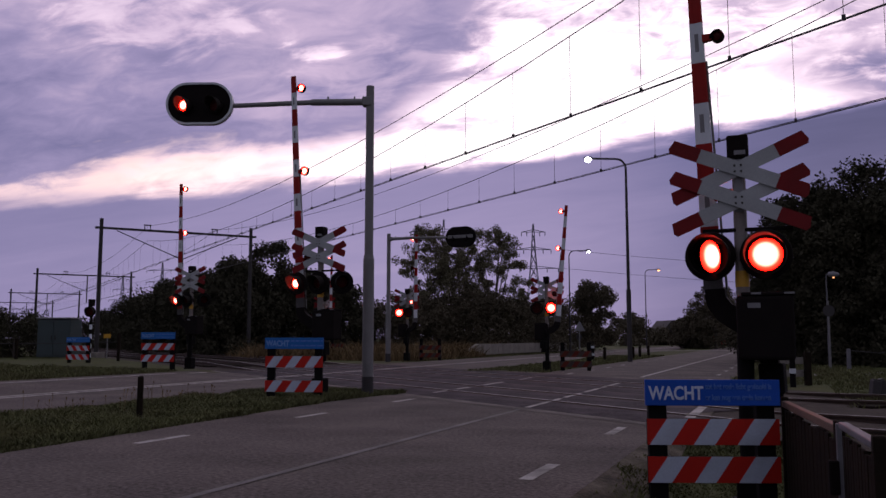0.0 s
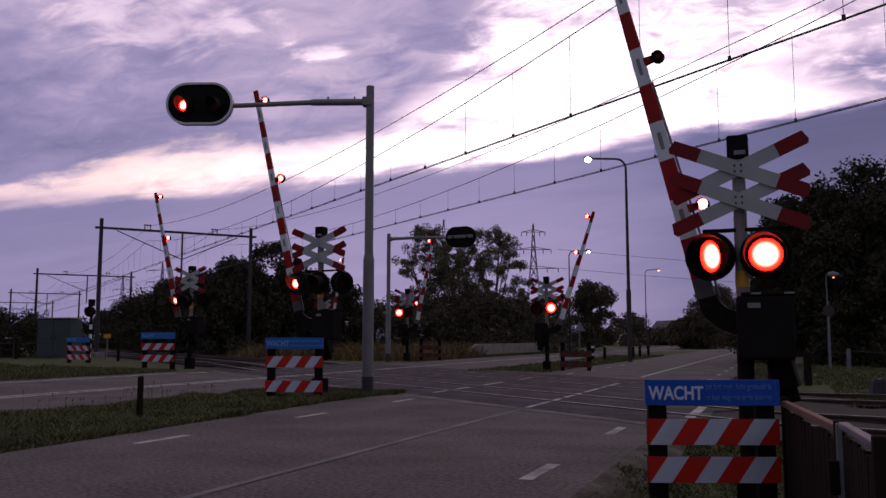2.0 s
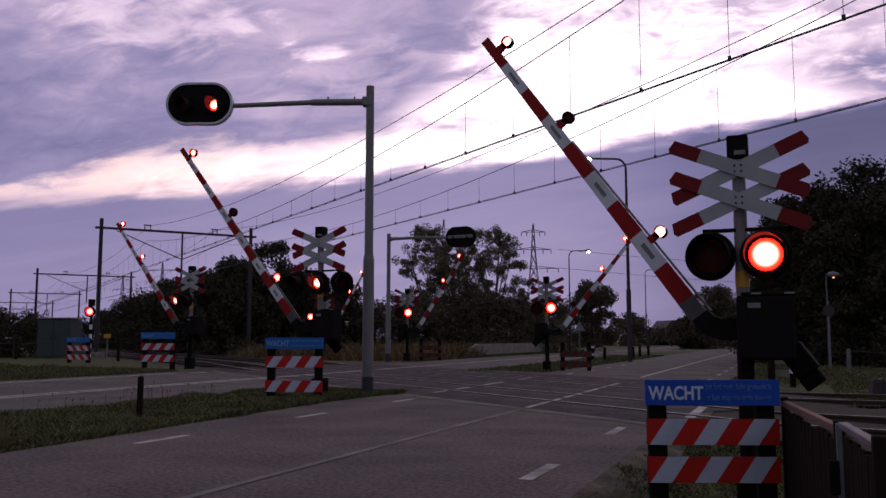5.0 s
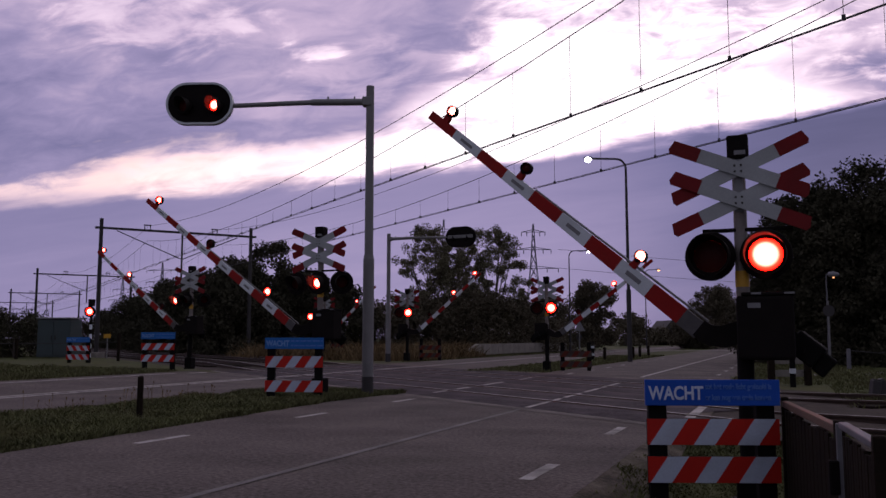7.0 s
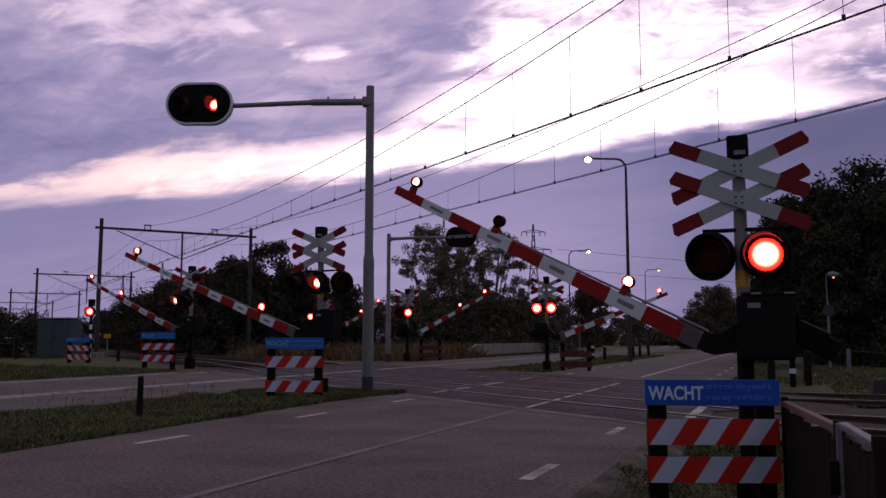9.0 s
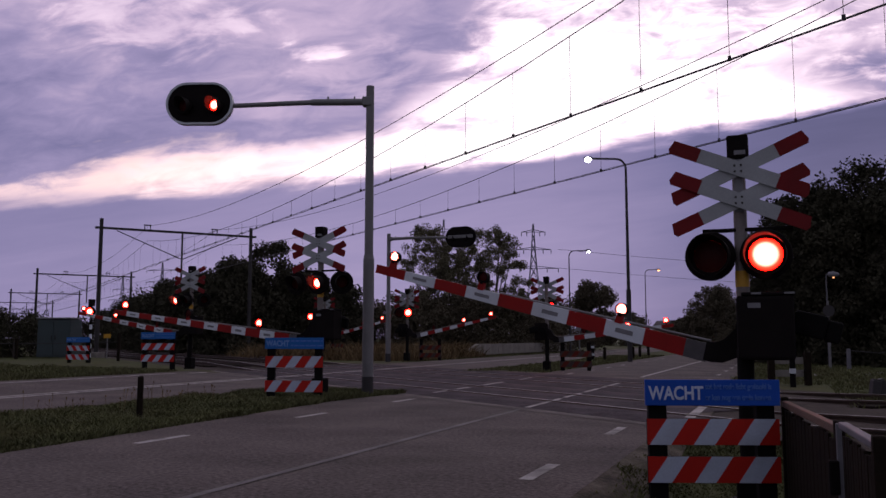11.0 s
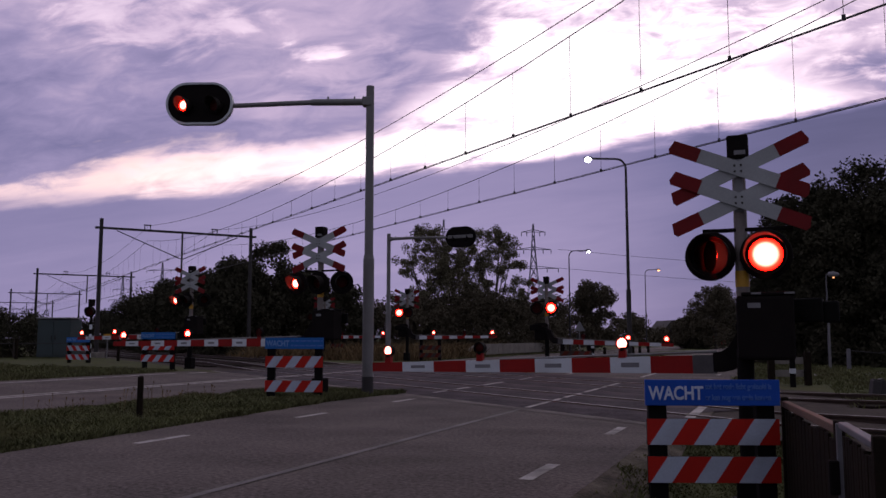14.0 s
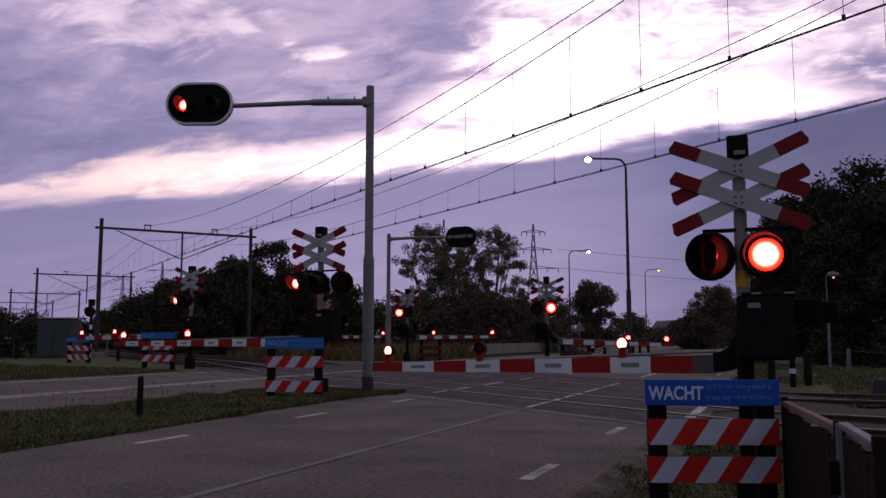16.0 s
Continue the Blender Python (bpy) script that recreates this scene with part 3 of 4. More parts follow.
crossing_signal(-7.95, 29.8, -0.02, 180, 4.54, 10, (None, "B", "A"), ((0.36, 192, "AD"), (-0.17, 192, "B")), ROWS_5, (0.951, 0.659, 0.299),
                "signal post with barrier seen from behind across the tracks", boom_turn=-12, boom_x=-0.11)
crossing_signal(-16.7, 36.98, 0.12, 180, 4.54, 10, (None, "AE", "BE"), ((0.42, 200, "BE"), (-0.05, 200, "AE")), ROWS_4, (0.954, 0.649, 0.294),
                "signal post and barrier seen from behind by the side road", cross_turn=40, boom_turn=-6, boom_x=-0.18)
crossing_signal(-24.6, 42.9, 0.15, 180, 4.36, 10, (None, "B", "A"), ((0.0, 200, "OFF"), (0.9, 200, "BIKE")), ROWS_4, (0.954, 0.649, 0.294),
                "signal post of the cycle path with barrier across the tracks", cross_turn=40, boom_turn=-12, boom_x=-0.2)


def bicycle_signal(x, y, z):
    """Low black and white banded post with one flashing lamp."""
    root = thing("bicycle_signal", pose(x, y, z), "black and white banded post with one flashing red lamp", "crossing signal")
    for i in range(9):
        bm = B()
        rod(bm, (0, 0, 0.2 * i), (0, 0, 0.2 * i + 0.2), 0.055, n=14)
        part("band", bm, M_WHITE if i % 2 else M_BLACK, root)
    signal_lamp(root, pose(0, -0.09, 2.15, 0, 0, 25), "BIKE")
    bm = B()
    box(bm, (0, 0, 2.52), (0.2, 0.2, 0.3), bevel=0.015)
    rod(bm, (0, 0, 1.8), (0, 0, 2.3), 0.05, n=12)
    part("bell_box", bm, M_BLACK, root, "black bell box")
    return root


bicycle_signal(-27.26, 27.85, 0.15)


def overhead_signal(x, y, z, turn, height, reach, phases, arm_z, label, rim=True, drop=-0.07):
    """Steel pole with a cantilever arm and an oval board with two lamps."""
    root = thing("overhead_signal", pose(x, y, z, 0, 0, turn), label, "overhead signal", "overhead signals of the level crossing")
    bm = B()
    rod(bm, (0, 0, 0), (0, 0, height * 0.43), 0.115, n=24)
    rod(bm, (0, 0, height * 0.43), (0, 0, height * 0.445), 0.115, 0.095, n=24)
    rod(bm, (0, 0, height * 0.445), (0, 0, height), 0.092, 0.085, n=24)
    part("pole", bm, M_GALV, root, "grey galvanised pole")
    bm = B()
    rod(bm, (0, 0, 0), (0, 0, 0.38), 0.122, n=24)
    part("pole_foot", bm, M_STEEL, root, "dark coated pole foot")
    bm = B()
    rod(bm, (-0.05, 0, arm_z), (-reach * 0.42, 0, arm_z), 0.075, 0.07, n=16)
    rod(bm, (-reach * 0.42, 0, arm_z), (-reach, 0, arm_z - 0.06), 0.055, 0.05, n=16)
    for s in (0.28, 0.75):
        rod(bm, (-s * 1.2, 0, arm_z + 0.06), (-s * 1.2, 0, arm_z + 0.12), 0.018, n=8)
    box(bm, (-0.06, 0, arm_z), (0.2, 0.2, 0.2), bevel=0.02)
    part("arm", bm, M_GALV, root, "grey cantilever arm")
    # oval board
    bm = B()
    cx, hw, hh = -reach - 0.66, 0.72, 0.46
    oval = lambda k: [(cx + math.copysign(hw - hh, math.cos(a)) + (hh - k) * math.cos(a), arm_z + drop + (hh - k) * math.sin(a)) for a in [2 * math.pi * (i + 0.5) / 48 for i in range(48)]]
    prism(bm, oval(0.03), 0.10, Matrix.Translation((0, -0.02, 0)), 0)
    board = part("board", bm, [M_BLACK], root, "black oval board")
    bm = B()
    o, n = oval(0.0), oval(0.045)
    for i in range(48):
        j = (i + 1) % 48
        for y0 in (-0.09, 0.04):
            bm.faces.new([bm.verts.new((p[0], y0, p[1])) for p in (o[i], o[j], n[j], n[i])])
        for ring in (o, n):
            bm.faces.new([bm.verts.new(v) for v in ((ring[i][0], -0.09, ring[i][1]), (ring[j][0], -0.09, ring[j][1]), (ring[j][0], 0.04, ring[j][1]), (ring[i][0], 0.04, ring[i][1]))])
    part("rim", bm, M_WHITE if rim else M_BLACK, board, "white rim" if rim else "black rim")
    bm = B()
    box(bm, (cx, 0.06, arm_z - 0.06), (1.2, 0.05, 0.14), bevel=0.01)
    part("back_rail", bm, M_GALV, board, "pale rail on the back")
    for dx, ph in zip((-0.33, 0.33), phases):
        signal_lamp(root, pose(cx + dx + 0.03, -0.10, arm_z + drop - 0.05) @ pose(0, 0, 0, 0, 0, -18) @ pose(0, -0.03, 0) @ Matrix.Diagonal((0.8, 1, 0.8, 1)), ph)
    return root


overhead_signal(-8.0, 15.75, 0.0, 20, 6.50, 2.99, ("BE", "AE"), 6.16, "grey pole with overhead arm and oval lamp board", drop=-0.02)
overhead_signal(-16.9, 35.3, 0.1, 178, 5.9, 2.95, ("OFF", "OFF"), 5.65, "grey pole with overhead arm and oval board seen from behind", rim=False)

# ---- waiting boards ----


def letters(text, size, m, parent, material):
    cu = bpy.data.curves.new("lettering", "FONT")
    cu.body, cu.size, cu.extrude, cu.offset = text, size, 0.0015, 0.026 * size
    tmp = bpy.data.objects.new("lettering", cu)
    scene.collection.objects.link(tmp)
    me = bpy.data.meshes.new_from_object(tmp.evaluated_get(bpy.context.evaluated_depsgraph_get()))
    bpy.data.objects.remove(tmp)
    me.materials.append(material)
    ob = new("lettering", me)
    ob.parent, ob.matrix_basis = parent, m
    return ob


def waiting_board(m, w, label, sign=True, near=False, z0=0.0, zs=(0.25, 0.62, 0.97), worn=False, lean=1):
    """Low board fence: blue notice over two planks with slanting stripes, on two posts."""
    root = thing("waiting_fence", m, label, "fence", "striped fences beside the crossing")
    for sx in (-1, 1):
        bm = B()
        box(bm, (sx * (w / 2 - 0.10), 0.05, 0.52 + z0 / 2), (0.15, 0.09, 1.04 - z0), bevel=0.008)
        part("post", bm, M_BLACK2, root, "dark wooden post")
    for zc in zs[:2]:
        bm = B()
        box(bm, (0, -0.012, zc), (w, 0.028, 0.215), bevel=0.003, mi=0)
        box(bm, (0, -0.0267, zc), (w - 0.002, 0.002, 0.213), mi=2)
        n, slant = 4, 0.134 * w
        pitch = w / 3.02
        for i in range(-1, n + 1):
            a = -w / 2 + 0.017 * w + pitch * i
            pts = []
            for x, z in ((a, zc - 0.107), (a + pitch * 0.485, zc - 0.107), (a + pitch * 0.485 + slant, zc + 0.107), (a + slant, zc + 0.107)):
                pts.append((x, z))
            # clip the slanting stripe to the plank
            def cut(poly, s, lim):
                out = []
                for k in range(len(poly)):
                    p, q = poly[k], poly[(k + 1) % len(poly)]
                    ip, iq = s * p[0] <= lim, s * q[0] <= lim
                    if ip:
                        out.append(p)
                    if ip != iq:
                        t = (s * lim - p[0]) / (q[0] - p[0])
                        out.append((s * lim, p[1] + t * (q[1] - p[1])))
                return out
            pts = cut(cut(pts, 1, w / 2), -1, w / 2)
            if lean < 0:
                pts = [(-x, z) for x, z in pts[::-1]]
            if len(pts) > 2:
                prism(bm, pts, 0.0024, Matrix.Translation((0, -0.0292, 0)), 1)
        part("plank", bm, [M_WOOD, M_WORNRED, M_WORNWHITE] if worn else [M_WOOD, M_BOARDWHITE, M_REDBOARD], root, "worn dark striped plank" if worn else "red and white striped plank")
    if sign:
        bm = B()
        box(bm, (0, -0.02, zs[2]), (w + 0.02, 0.03, 0.215), bevel=0.004)
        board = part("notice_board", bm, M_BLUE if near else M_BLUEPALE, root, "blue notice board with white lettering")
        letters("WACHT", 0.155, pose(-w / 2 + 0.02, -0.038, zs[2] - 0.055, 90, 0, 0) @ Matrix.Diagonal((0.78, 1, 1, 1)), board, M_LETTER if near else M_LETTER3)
        if near:
            letters("tot het rode licht gedoofd is", 0.066, pose(-w / 2 + 0.49, -0.038, zs[2] + 0.03, 90, 0, 0) @ Matrix.Diagonal((0.73, 1, 1, 1)), board, M_LETTER2)
            letters("er kan nog een trein komen", 0.066, pose(-w / 2 + 0.49, -0.038, zs[2] - 0.06, 90, 0, 0) @ Matrix.Diagonal((0.73, 1, 1, 1)), board, M_LETTER2)
            return root
        for zc, words in ((zs[2] + 0.045, (0.09, 0.1, 0.15, 0.11, 0.2, 0.05)), (zs[2] - 0.045, (0.05, 0.12, 0.13, 0.09, 0.16, 0.15))):
            x = -w / 2 + 0.51 * w / 1.14
            for k, ww in enumerate(words):
                ww = ww * 0.72 * w / 1.14
                bm = B()
                box(bm, (x + ww / 2, -0.0365, zc), (ww, 0.003, 0.026))
                part("text_bar", bm, M_LETTER2, board)
                x += ww + 0.025
    return root


waiting_board(pose(-0.60, 7.56, -0.25, 0, 0, 20), 1.10, "striped fence with blue waiting notice beside the wooden fence", near=True, z0=-0.15, zs=(0.315, 0.625, 0.95))
waiting_board(pose(-8.75, 14.13, 0.035, 0, 0, 14), 1.14, "striped fence with blue waiting notice on the grass strip", zs=(0.214, 0.677, 1.03))
waiting_board(pose(-18.70, 22.0, 0.28, 0, 0, 8), 1.2, "striped fence with blue notice at the far roadside", z0=-0.16)
waiting_board(pose(-27.55, 27.5, 0.14, 0, 0, 8), 1.1, "striped fence with blue notice by the cycle path", lean=-1)
waiting_board(pose(-7.1, 30.6, -0.02, 0, 0, 10), 1.15, "low dark fence with worn striped planks beyond the tracks", sign=False, worn=True)
waiting_board(pose(-16.2, 38.6, 0.1, 0, 0, 4), 1.15, "low worn striped plank fence beyond the side road", sign=False, worn=True)
waiting_board(pose(-25.0, 45.2, 0.12, 0, 0, 4), 0.95, "low worn striped plank fence by the cycle path", sign=False, worn=True)

# ---- railway ----


def rail(v, s0, s1):
    bm = B()
    prof = [(-0.07, 0), (0.07, 0), (0.07, 0.015), (0.012, 0.03), (0.012, 0.11), (0.036, 0.12), (0.036, 0.15), (-0.036, 0.15), (-0.036, 0.12), (-0.012, 0.11), (-0.012, 0.03), (-0.07, 0.015)]
    k = 0.78 * v
    line = ((s0, 0.13), (-9 + k, 0.13), (-5 + k, 0.0), (17.5 + k, 0.0), (24 + k, 0.13), (s1, 0.13))
    rings = [[bm.verts.new(track(s, v + dv, RAILZ - 0.15 + dz + z)) for dv, z in prof] for s, dz in line]
    for p, q in zip(rings, rings[1:]):
        for i in range(12):
            j = (i + 1) % 12
            f = bm.faces.new((p[i], q[i], q[j], p[j]))
            f.material_index = 1 if i == 6 else 0
    return tagged(link_mesh("rail", bm, [M_RUST, M_RAILTOP]), "rusty steel rail with a polished top", "rail", "rails", "structure")


RAILZ = 0.022
TRACKS = (-2.10, 2.10)
for v in TRACKS:
    for e in (-0.7525, 0.7525):
        rail(v + e, -60, 400)


def strip(name, s0, s1, v0, v1, z, material, label, category, kind="structure", thick=0.0):
    bm = B()
    n = max(1, int(abs(s1 - s0) / 12))
    for i in range(n):
        a, b = s0 + (s1 - s0) * i / n, s0 + (s1 - s0) * (i + 1) / n
        bm.faces.new([bm.verts.new(track(s + 0.78 * v, v, z)) for s, v in ((a, v0), (b, v0), (b, v1), (a, v1))])
    return tagged(link_mesh(name, bm, material), label, category, "", kind)


# ballast beds on each side of the crossing
strip("ballast_bed", 17.2, 400, -4.2, 4.2, -0.015, M_BALLAST, "brown crushed-stone ballast bed under the tracks", "ballast")
strip("ballast_bed", -60, -3.75, -4.2, 4.2, -0.015, M_BALLAST, "brown crushed-stone ballast bed under the tracks", "ballast")


def crossing_panels():
    """Dark panels between and beside the rails where the roads pass."""
    root = thing("crossing_deck", Matrix(), "dark rubber and concrete crossing panels between the rails", "crossing deck", "", "structure")
    shared = {}
    for v0, v1 in ((-4.12, -2.93), (-2.76, -1.44), (-1.27, -0.05), (0.05, 1.27), (1.44, 2.76), (2.93, 4.55)):
        key = round(v1 - v0, 2)
        for i in range(12):
            s = -2.85 + 0.39 * (v0 + v1) + 1.8 * i
            if key not in shared:
                bm = B()
                box(bm, (0, 0, 0), (1.775, v1 - v0 - 0.015, 0.12), bevel=0.012)
                ob = part("panel", bm, M_CROSSING, root)
                shared[key] = ob.data
            else:
                ob = new("panel", shared[key])
                ob.parent = root
            p = track(s, (v0 + v1) / 2)
            p.z = -0.056
            ob.matrix_basis = Matrix.Translation(p) @ Matrix.Rotation(math.atan2(TD.y, TD.x), 4, "Z")
    return root


crossing_panels()
strip("edge_beam", -3.75, 19.0, -4.46, -4.18, 0.008, M_BEAM, "pale concrete edge beam of the crossing deck", "edge beam")
strip("edge_beam", -3.75, 19.0, 4.64, 4.92, 0.008, M_BEAM, "pale concrete edge beam of the crossing deck", "edge beam")


def sleepers(v):
    """Dark timber sleepers in the ballast on both sides of the crossing."""
    root = thing("track_bed", Matrix(), "row of dark wooden sleepers in the ballast", "sleepers", "", "structure")
    bm = B()
    box(bm, (0, 0, 0), (0.26, 2.5, 0.14), bevel=0.015)
    first = part("sleeper", bm, M_WOOD, root)
    spots = [-22 + 0.62 * i for i in range(24)] + [22 + 0.62 * i for i in range(70)]
    for n, s in enumerate(spots):
        ob = first if n == 0 else new("sleeper", first.data)
        ob.parent = root
        ob.matrix_basis = Matrix.Translation(track(s + 0.78 * v, v, -0.04)) @ Matrix.Rotation(math.atan2(TD.y, TD.x), 4, "Z")


for v in TRACKS:
    sleepers(v)

# portals of the overhead line


def portal(s, k=0.15):
    left, right = track(s, -4.8), track(s, 4.5)
    root = thing("catenary_portal", Matrix(), "dark steel portal that carries the overhead wires", "catenary mast", "overhead line portals")
    for p in (left, right):
        bm = B()
        rod(bm, (p.x, p.y, 0), (p.x, p.y, 8.3 + k), 0.14, 0.11, n=10)
        part("mast", bm, M_STEEL, root)
        bm = B()
        box(bm, (p.x, p.y, 0.15), (0.7, 0.7, 0.4), bevel=0.03)
        part("footing", bm, M_CONC, root)
    ang = Matrix.Rotation(math.atan2(TP.y, TP.x), 4, "Z")
    mid = (left + right) / 2
    bm = B()
    box(bm, (mid.x, mid.y, 7.72 + k), ((right - left).length + 0.7, 0.16, 0.13), ang)
    part("beam", bm, M_STEEL, root)
    drop = track(s, 0.05)
    bm = B()
    rod(bm, (drop.x, drop.y, 7.7 + k), (drop.x, drop.y, 4.9), 0.06, n=8)
    part("drop_post", bm, M_STEEL, root)
    for side, p in ((-1, left), (1, right)):
        bm = B()
        q = p + TP * (0.9 * -side)
        rod(bm, (q.x, q.y, 7.6 + k), (drop.x, drop.y, 6.0 + k), 0.03, n=6)
        part("brace", bm, M_STEEL, root)
    for v in TRACKS:
        a = track(s, v)
        bm = B()
        for dv in (-0.17, 0.17):
            c = track(s, v + dv)
            rod(bm, (c.x, c.y, 7.75 + k), (c.x, c.y, 8.05 + k), 0.025, n=6)
        c0, c1 = track(s, v - 0.22), track(s, v + 0.22)
        rod(bm, (c0.x, c0.y, 8.05 + k), (c1.x, c1.y, 8.05 + k), 0.04, n=6)
        part("insulator", bm, M_STEEL, root)
    return root


PORTALS = (39.6, 82, 124, 162, 200, 238)
for s in PORTALS:
    portal(s)
portal(-14, 1.3)


def span_of_wires(s0, s1, v, top, feed):
    """Carrier and feeder wires that sag, a pair of contact wires and droppers over one track."""
    zc, n = 5.53, max(8, int((s1 - s0) / 1.95))
    root = thing("overhead_wires", Matrix(), "thin dark overhead wires with droppers above the track", "overhead wire", "overhead wires")
    pts = [s0 + (s1 - s0) * i / 24 for i in range(25)]
    wire("carrier_wire", [track(s, v, top(s)) for s in pts], 0.0105, M_WIRE, root)
    wire("feeder_wire", [track(s, v, feed(s)) for s in pts], 0.010, M_WIRE, root)
    wire("contact_wire", [track(s0, v, zc), track(s1, v, zc)], 0.0105, M_WIRE, root)
    wire("contact_wire", [track(s0, v + 0.1, zc + 0.05), track(s1, v - 0.15, zc)], 0.009, M_WIRE, root)
    for i in range(1, n):
        s = s0 + (s1 - s0) * i / n
        wire("dropper", [track(s, v, top(s)), track(s, v, zc)], 0.005, M_WIRE, root)
        bm = B()
        box(bm, track(s, v, zc + 0.03), (0.05, 0.05, 0.08))
        part("clamp", bm, M_WIRE, root)
    return root


for v in TRACKS:
    span_of_wires(-14, 39.6, v, lambda s: 6.03 + 0.0027 * (s - 18.5) ** 2, lambda s: 6.95 + 0.0021 * (s - 15.5) ** 2)
    for a, b in zip(PORTALS, PORTALS[1:]):
        sag = lambda s, a=a, b=b: 4 * (s - a) * (b - s) / (b - a) ** 2
        span_of_wires(a, b, v, lambda s: 7.2 - 1.0 * sag(s), lambda s: 8.1 - 0.9 * sag(s))

# ---- street lamps ----


def street_lamp(x, y, z, turn, height, reach, glow_mat, pole_mat, label, r=0.09, bulb=0.22):
    root = thing("street_lamp", pose(x, y, z, 0, 0, turn), label, "street lamp", "street lamps")
    bm = B()
    rod(bm, (0, 0, 0), (0, 0, height * 0.35), r, n=14)
    rod(bm, (0, 0, height * 0.35), (0, 0, height - 0.5), r * 0.72, r * 0.5, n=14)
    part("pole", bm, pole_mat, root)
    pts = [(0, 0, height - 0.5)] + [(-0.5 + 0.5 * math.cos(a), 0, height - 0.5 + 0.5 * math.sin(a)) for a in [radians(18 * i) for i in range(1, 6)]] + [(-reach, 0, height + 0.02)]
    if reach < 0.3:
        pts = [(0, 0, height - 0.5), (0, 0, height), (-reach, 0, height + 0.02)]
    bm = B()
    for a, b in zip(pts, pts[1:]):
        rod(bm, a, b, r * 0.45, n=10)
    part("arm", bm, pole_mat, root)
    bm = B()
    revolve(bm, [(0, 0.42), (0.07, 0.38), (0.12, 0.2), (0.1, 0.0), (0.04, -0.03), (0, -0.03)], Matrix.Translation((-reach, 0, height + 0.03)) @ Matrix.Rotation(radians(-90), 4, "Y"), 14)
    head = part("lamp_head", bm, M_GREY, root)
    bm = B()
    bmesh.ops.create_icosphere(bm, subdivisions=2, radius=bulb, matrix=Matrix.Translation((-reach - 0.2, -0.03, height - 0.05)) @ Matrix.Diagonal((1.15, 1, 0.95, 1)))
    part("diffuser", bm, glow_mat, head, "lit lamp glass", smooth=True)
    return root


def lamp_at(xc, d):
    c, s = math.cos(radians(YAW)), math.sin(radians(YAW))
    return xc * c - d * s, xc * s + d * c


street_lamp(*lamp_at(9.42, 43), -0.02, YAW, 10.4, 1.75, M_LAMP, M_STEEL, "tall dark street lamp with a lit white head", 0.12, 0.16)
street_lamp(*lamp_at(10.9, 73), -0.02, YAW + 180, 8.75, 1.5, M_LAMP, M_STEEL, "street lamp with lit white head by the road", bulb=0.15)
street_lamp(*lamp_at(23.9, 100), -0.02, YAW + 180, 9.3, 1.4, M_LAMPO, M_STEEL, "far street lamp with an orange light", bulb=0.13)
street_lamp(*lamp_at(15.4, 34), -0.02, YAW + 180, 3.72, 0.12, M_LAMPO, M_WOODGREY, "pale path lamp post with an orange light", 0.055, 0.06)

# ---- trees and far things ----


def leaf_crown(name, centres, n, size, rnd, material, parent):
    """Many small leaf faces scattered round clump centres (x, y, z, radius)."""
    g = np.random.default_rng(rnd.randrange(10 ** 6))
    c = np.repeat(np.array([q[:3] for q in centres]), n, axis=0)
    r = np.repeat(np.array([q[3] for q in centres]), n)
    d = g.normal(size=c.shape) * (1, 1, 0.85)
    d /= np.linalg.norm(d, axis=1)[:, None]
    p = c + d * (r * g.random(len(r)) ** 0.45)[:, None]
    p[:, 2] = np.maximum(p[:, 2], 0.03)
    u = g.normal(size=c.shape)
    u /= np.linalg.norm(u, axis=1)[:, None]
    w = np.cross(u, g.normal(size=c.shape))
    w /= np.linalg.norm(w, axis=1)[:, None]
    s = (size * g.uniform(0.6, 1.4, len(r)))[:, None]
    v = np.stack([p + u * s, p + w * s * 0.55, p - u * s, p - w * s * 0.55], axis=1).reshape(-1, 3)
    me = bpy.data.meshes.new(name)
    me.from_pydata(v.tolist(), [], np.arange(len(v)).reshape(-1, 4).tolist())
    me.materials.append(material)
    ob = new(name, me)
    ob.parent = parent
    return ob


def tree(x, y, z, height, spread, seed, label, leaf=0.22, clumps=40, per=60, bare=0.25, trunk=0.22, material=None, airy=0.3):
    rnd = random.Random(seed)
    root = thing("tree", pose(x, y, z), label, "tree", "trees and bushes")
    bm = B()
    limbs = []
    rod(bm, (0, 0, -0.2), (0, 0, height * 0.45), trunk, trunk * 0.6, n=8)
    for i in range(9):
        a = rnd.uniform(0, 6.28)
        z0 = height * rnd.uniform(bare * 0.7, 0.5)
        e = Vector((math.cos(a) * spread * rnd.uniform(0.3, 0.75), math.sin(a) * spread * rnd.uniform(0.3, 0.75), height * rnd.uniform(0.55, 0.93)))
        rod(bm, (0, 0, z0), e * 0.5 + Vector((0, 0, z0 * 0.5 + 0.2)), trunk * 0.4, trunk * 0.25, n=6)
        rod(bm, e * 0.5 + Vector((0, 0, z0 * 0.5 + 0.2)), e, trunk * 0.25, trunk * 0.08, n=5)
        limbs.append(e)
    part("trunk", bm, M_BARK, root)
    cs = []
    for i in range(clumps):
        if i < len(limbs):
            p = limbs[i]
        else:
            a, k = rnd.uniform(0, 6.28), rnd.random() ** 0.5
            h = rnd.uniform(bare, 1.0)
            f = (1 - abs((h - bare) / (1 - bare) - 0.42) ** 2.2 * 2.0)
            f = max(0.18, f)
            p = Vector((math.cos(a) * spread * k * f, math.sin(a) * spread * k * f, height * h))
        r = rnd.uniform(0.5, 1.0) * airy * spread
        cs.append((p.x, p.y, max(r * 0.5, p.z - r * 0.7), r))
    leaf_crown("crown", cs, int(per * 2.2), leaf * 0.66, rnd, material or M_LEAF, root)
    return root


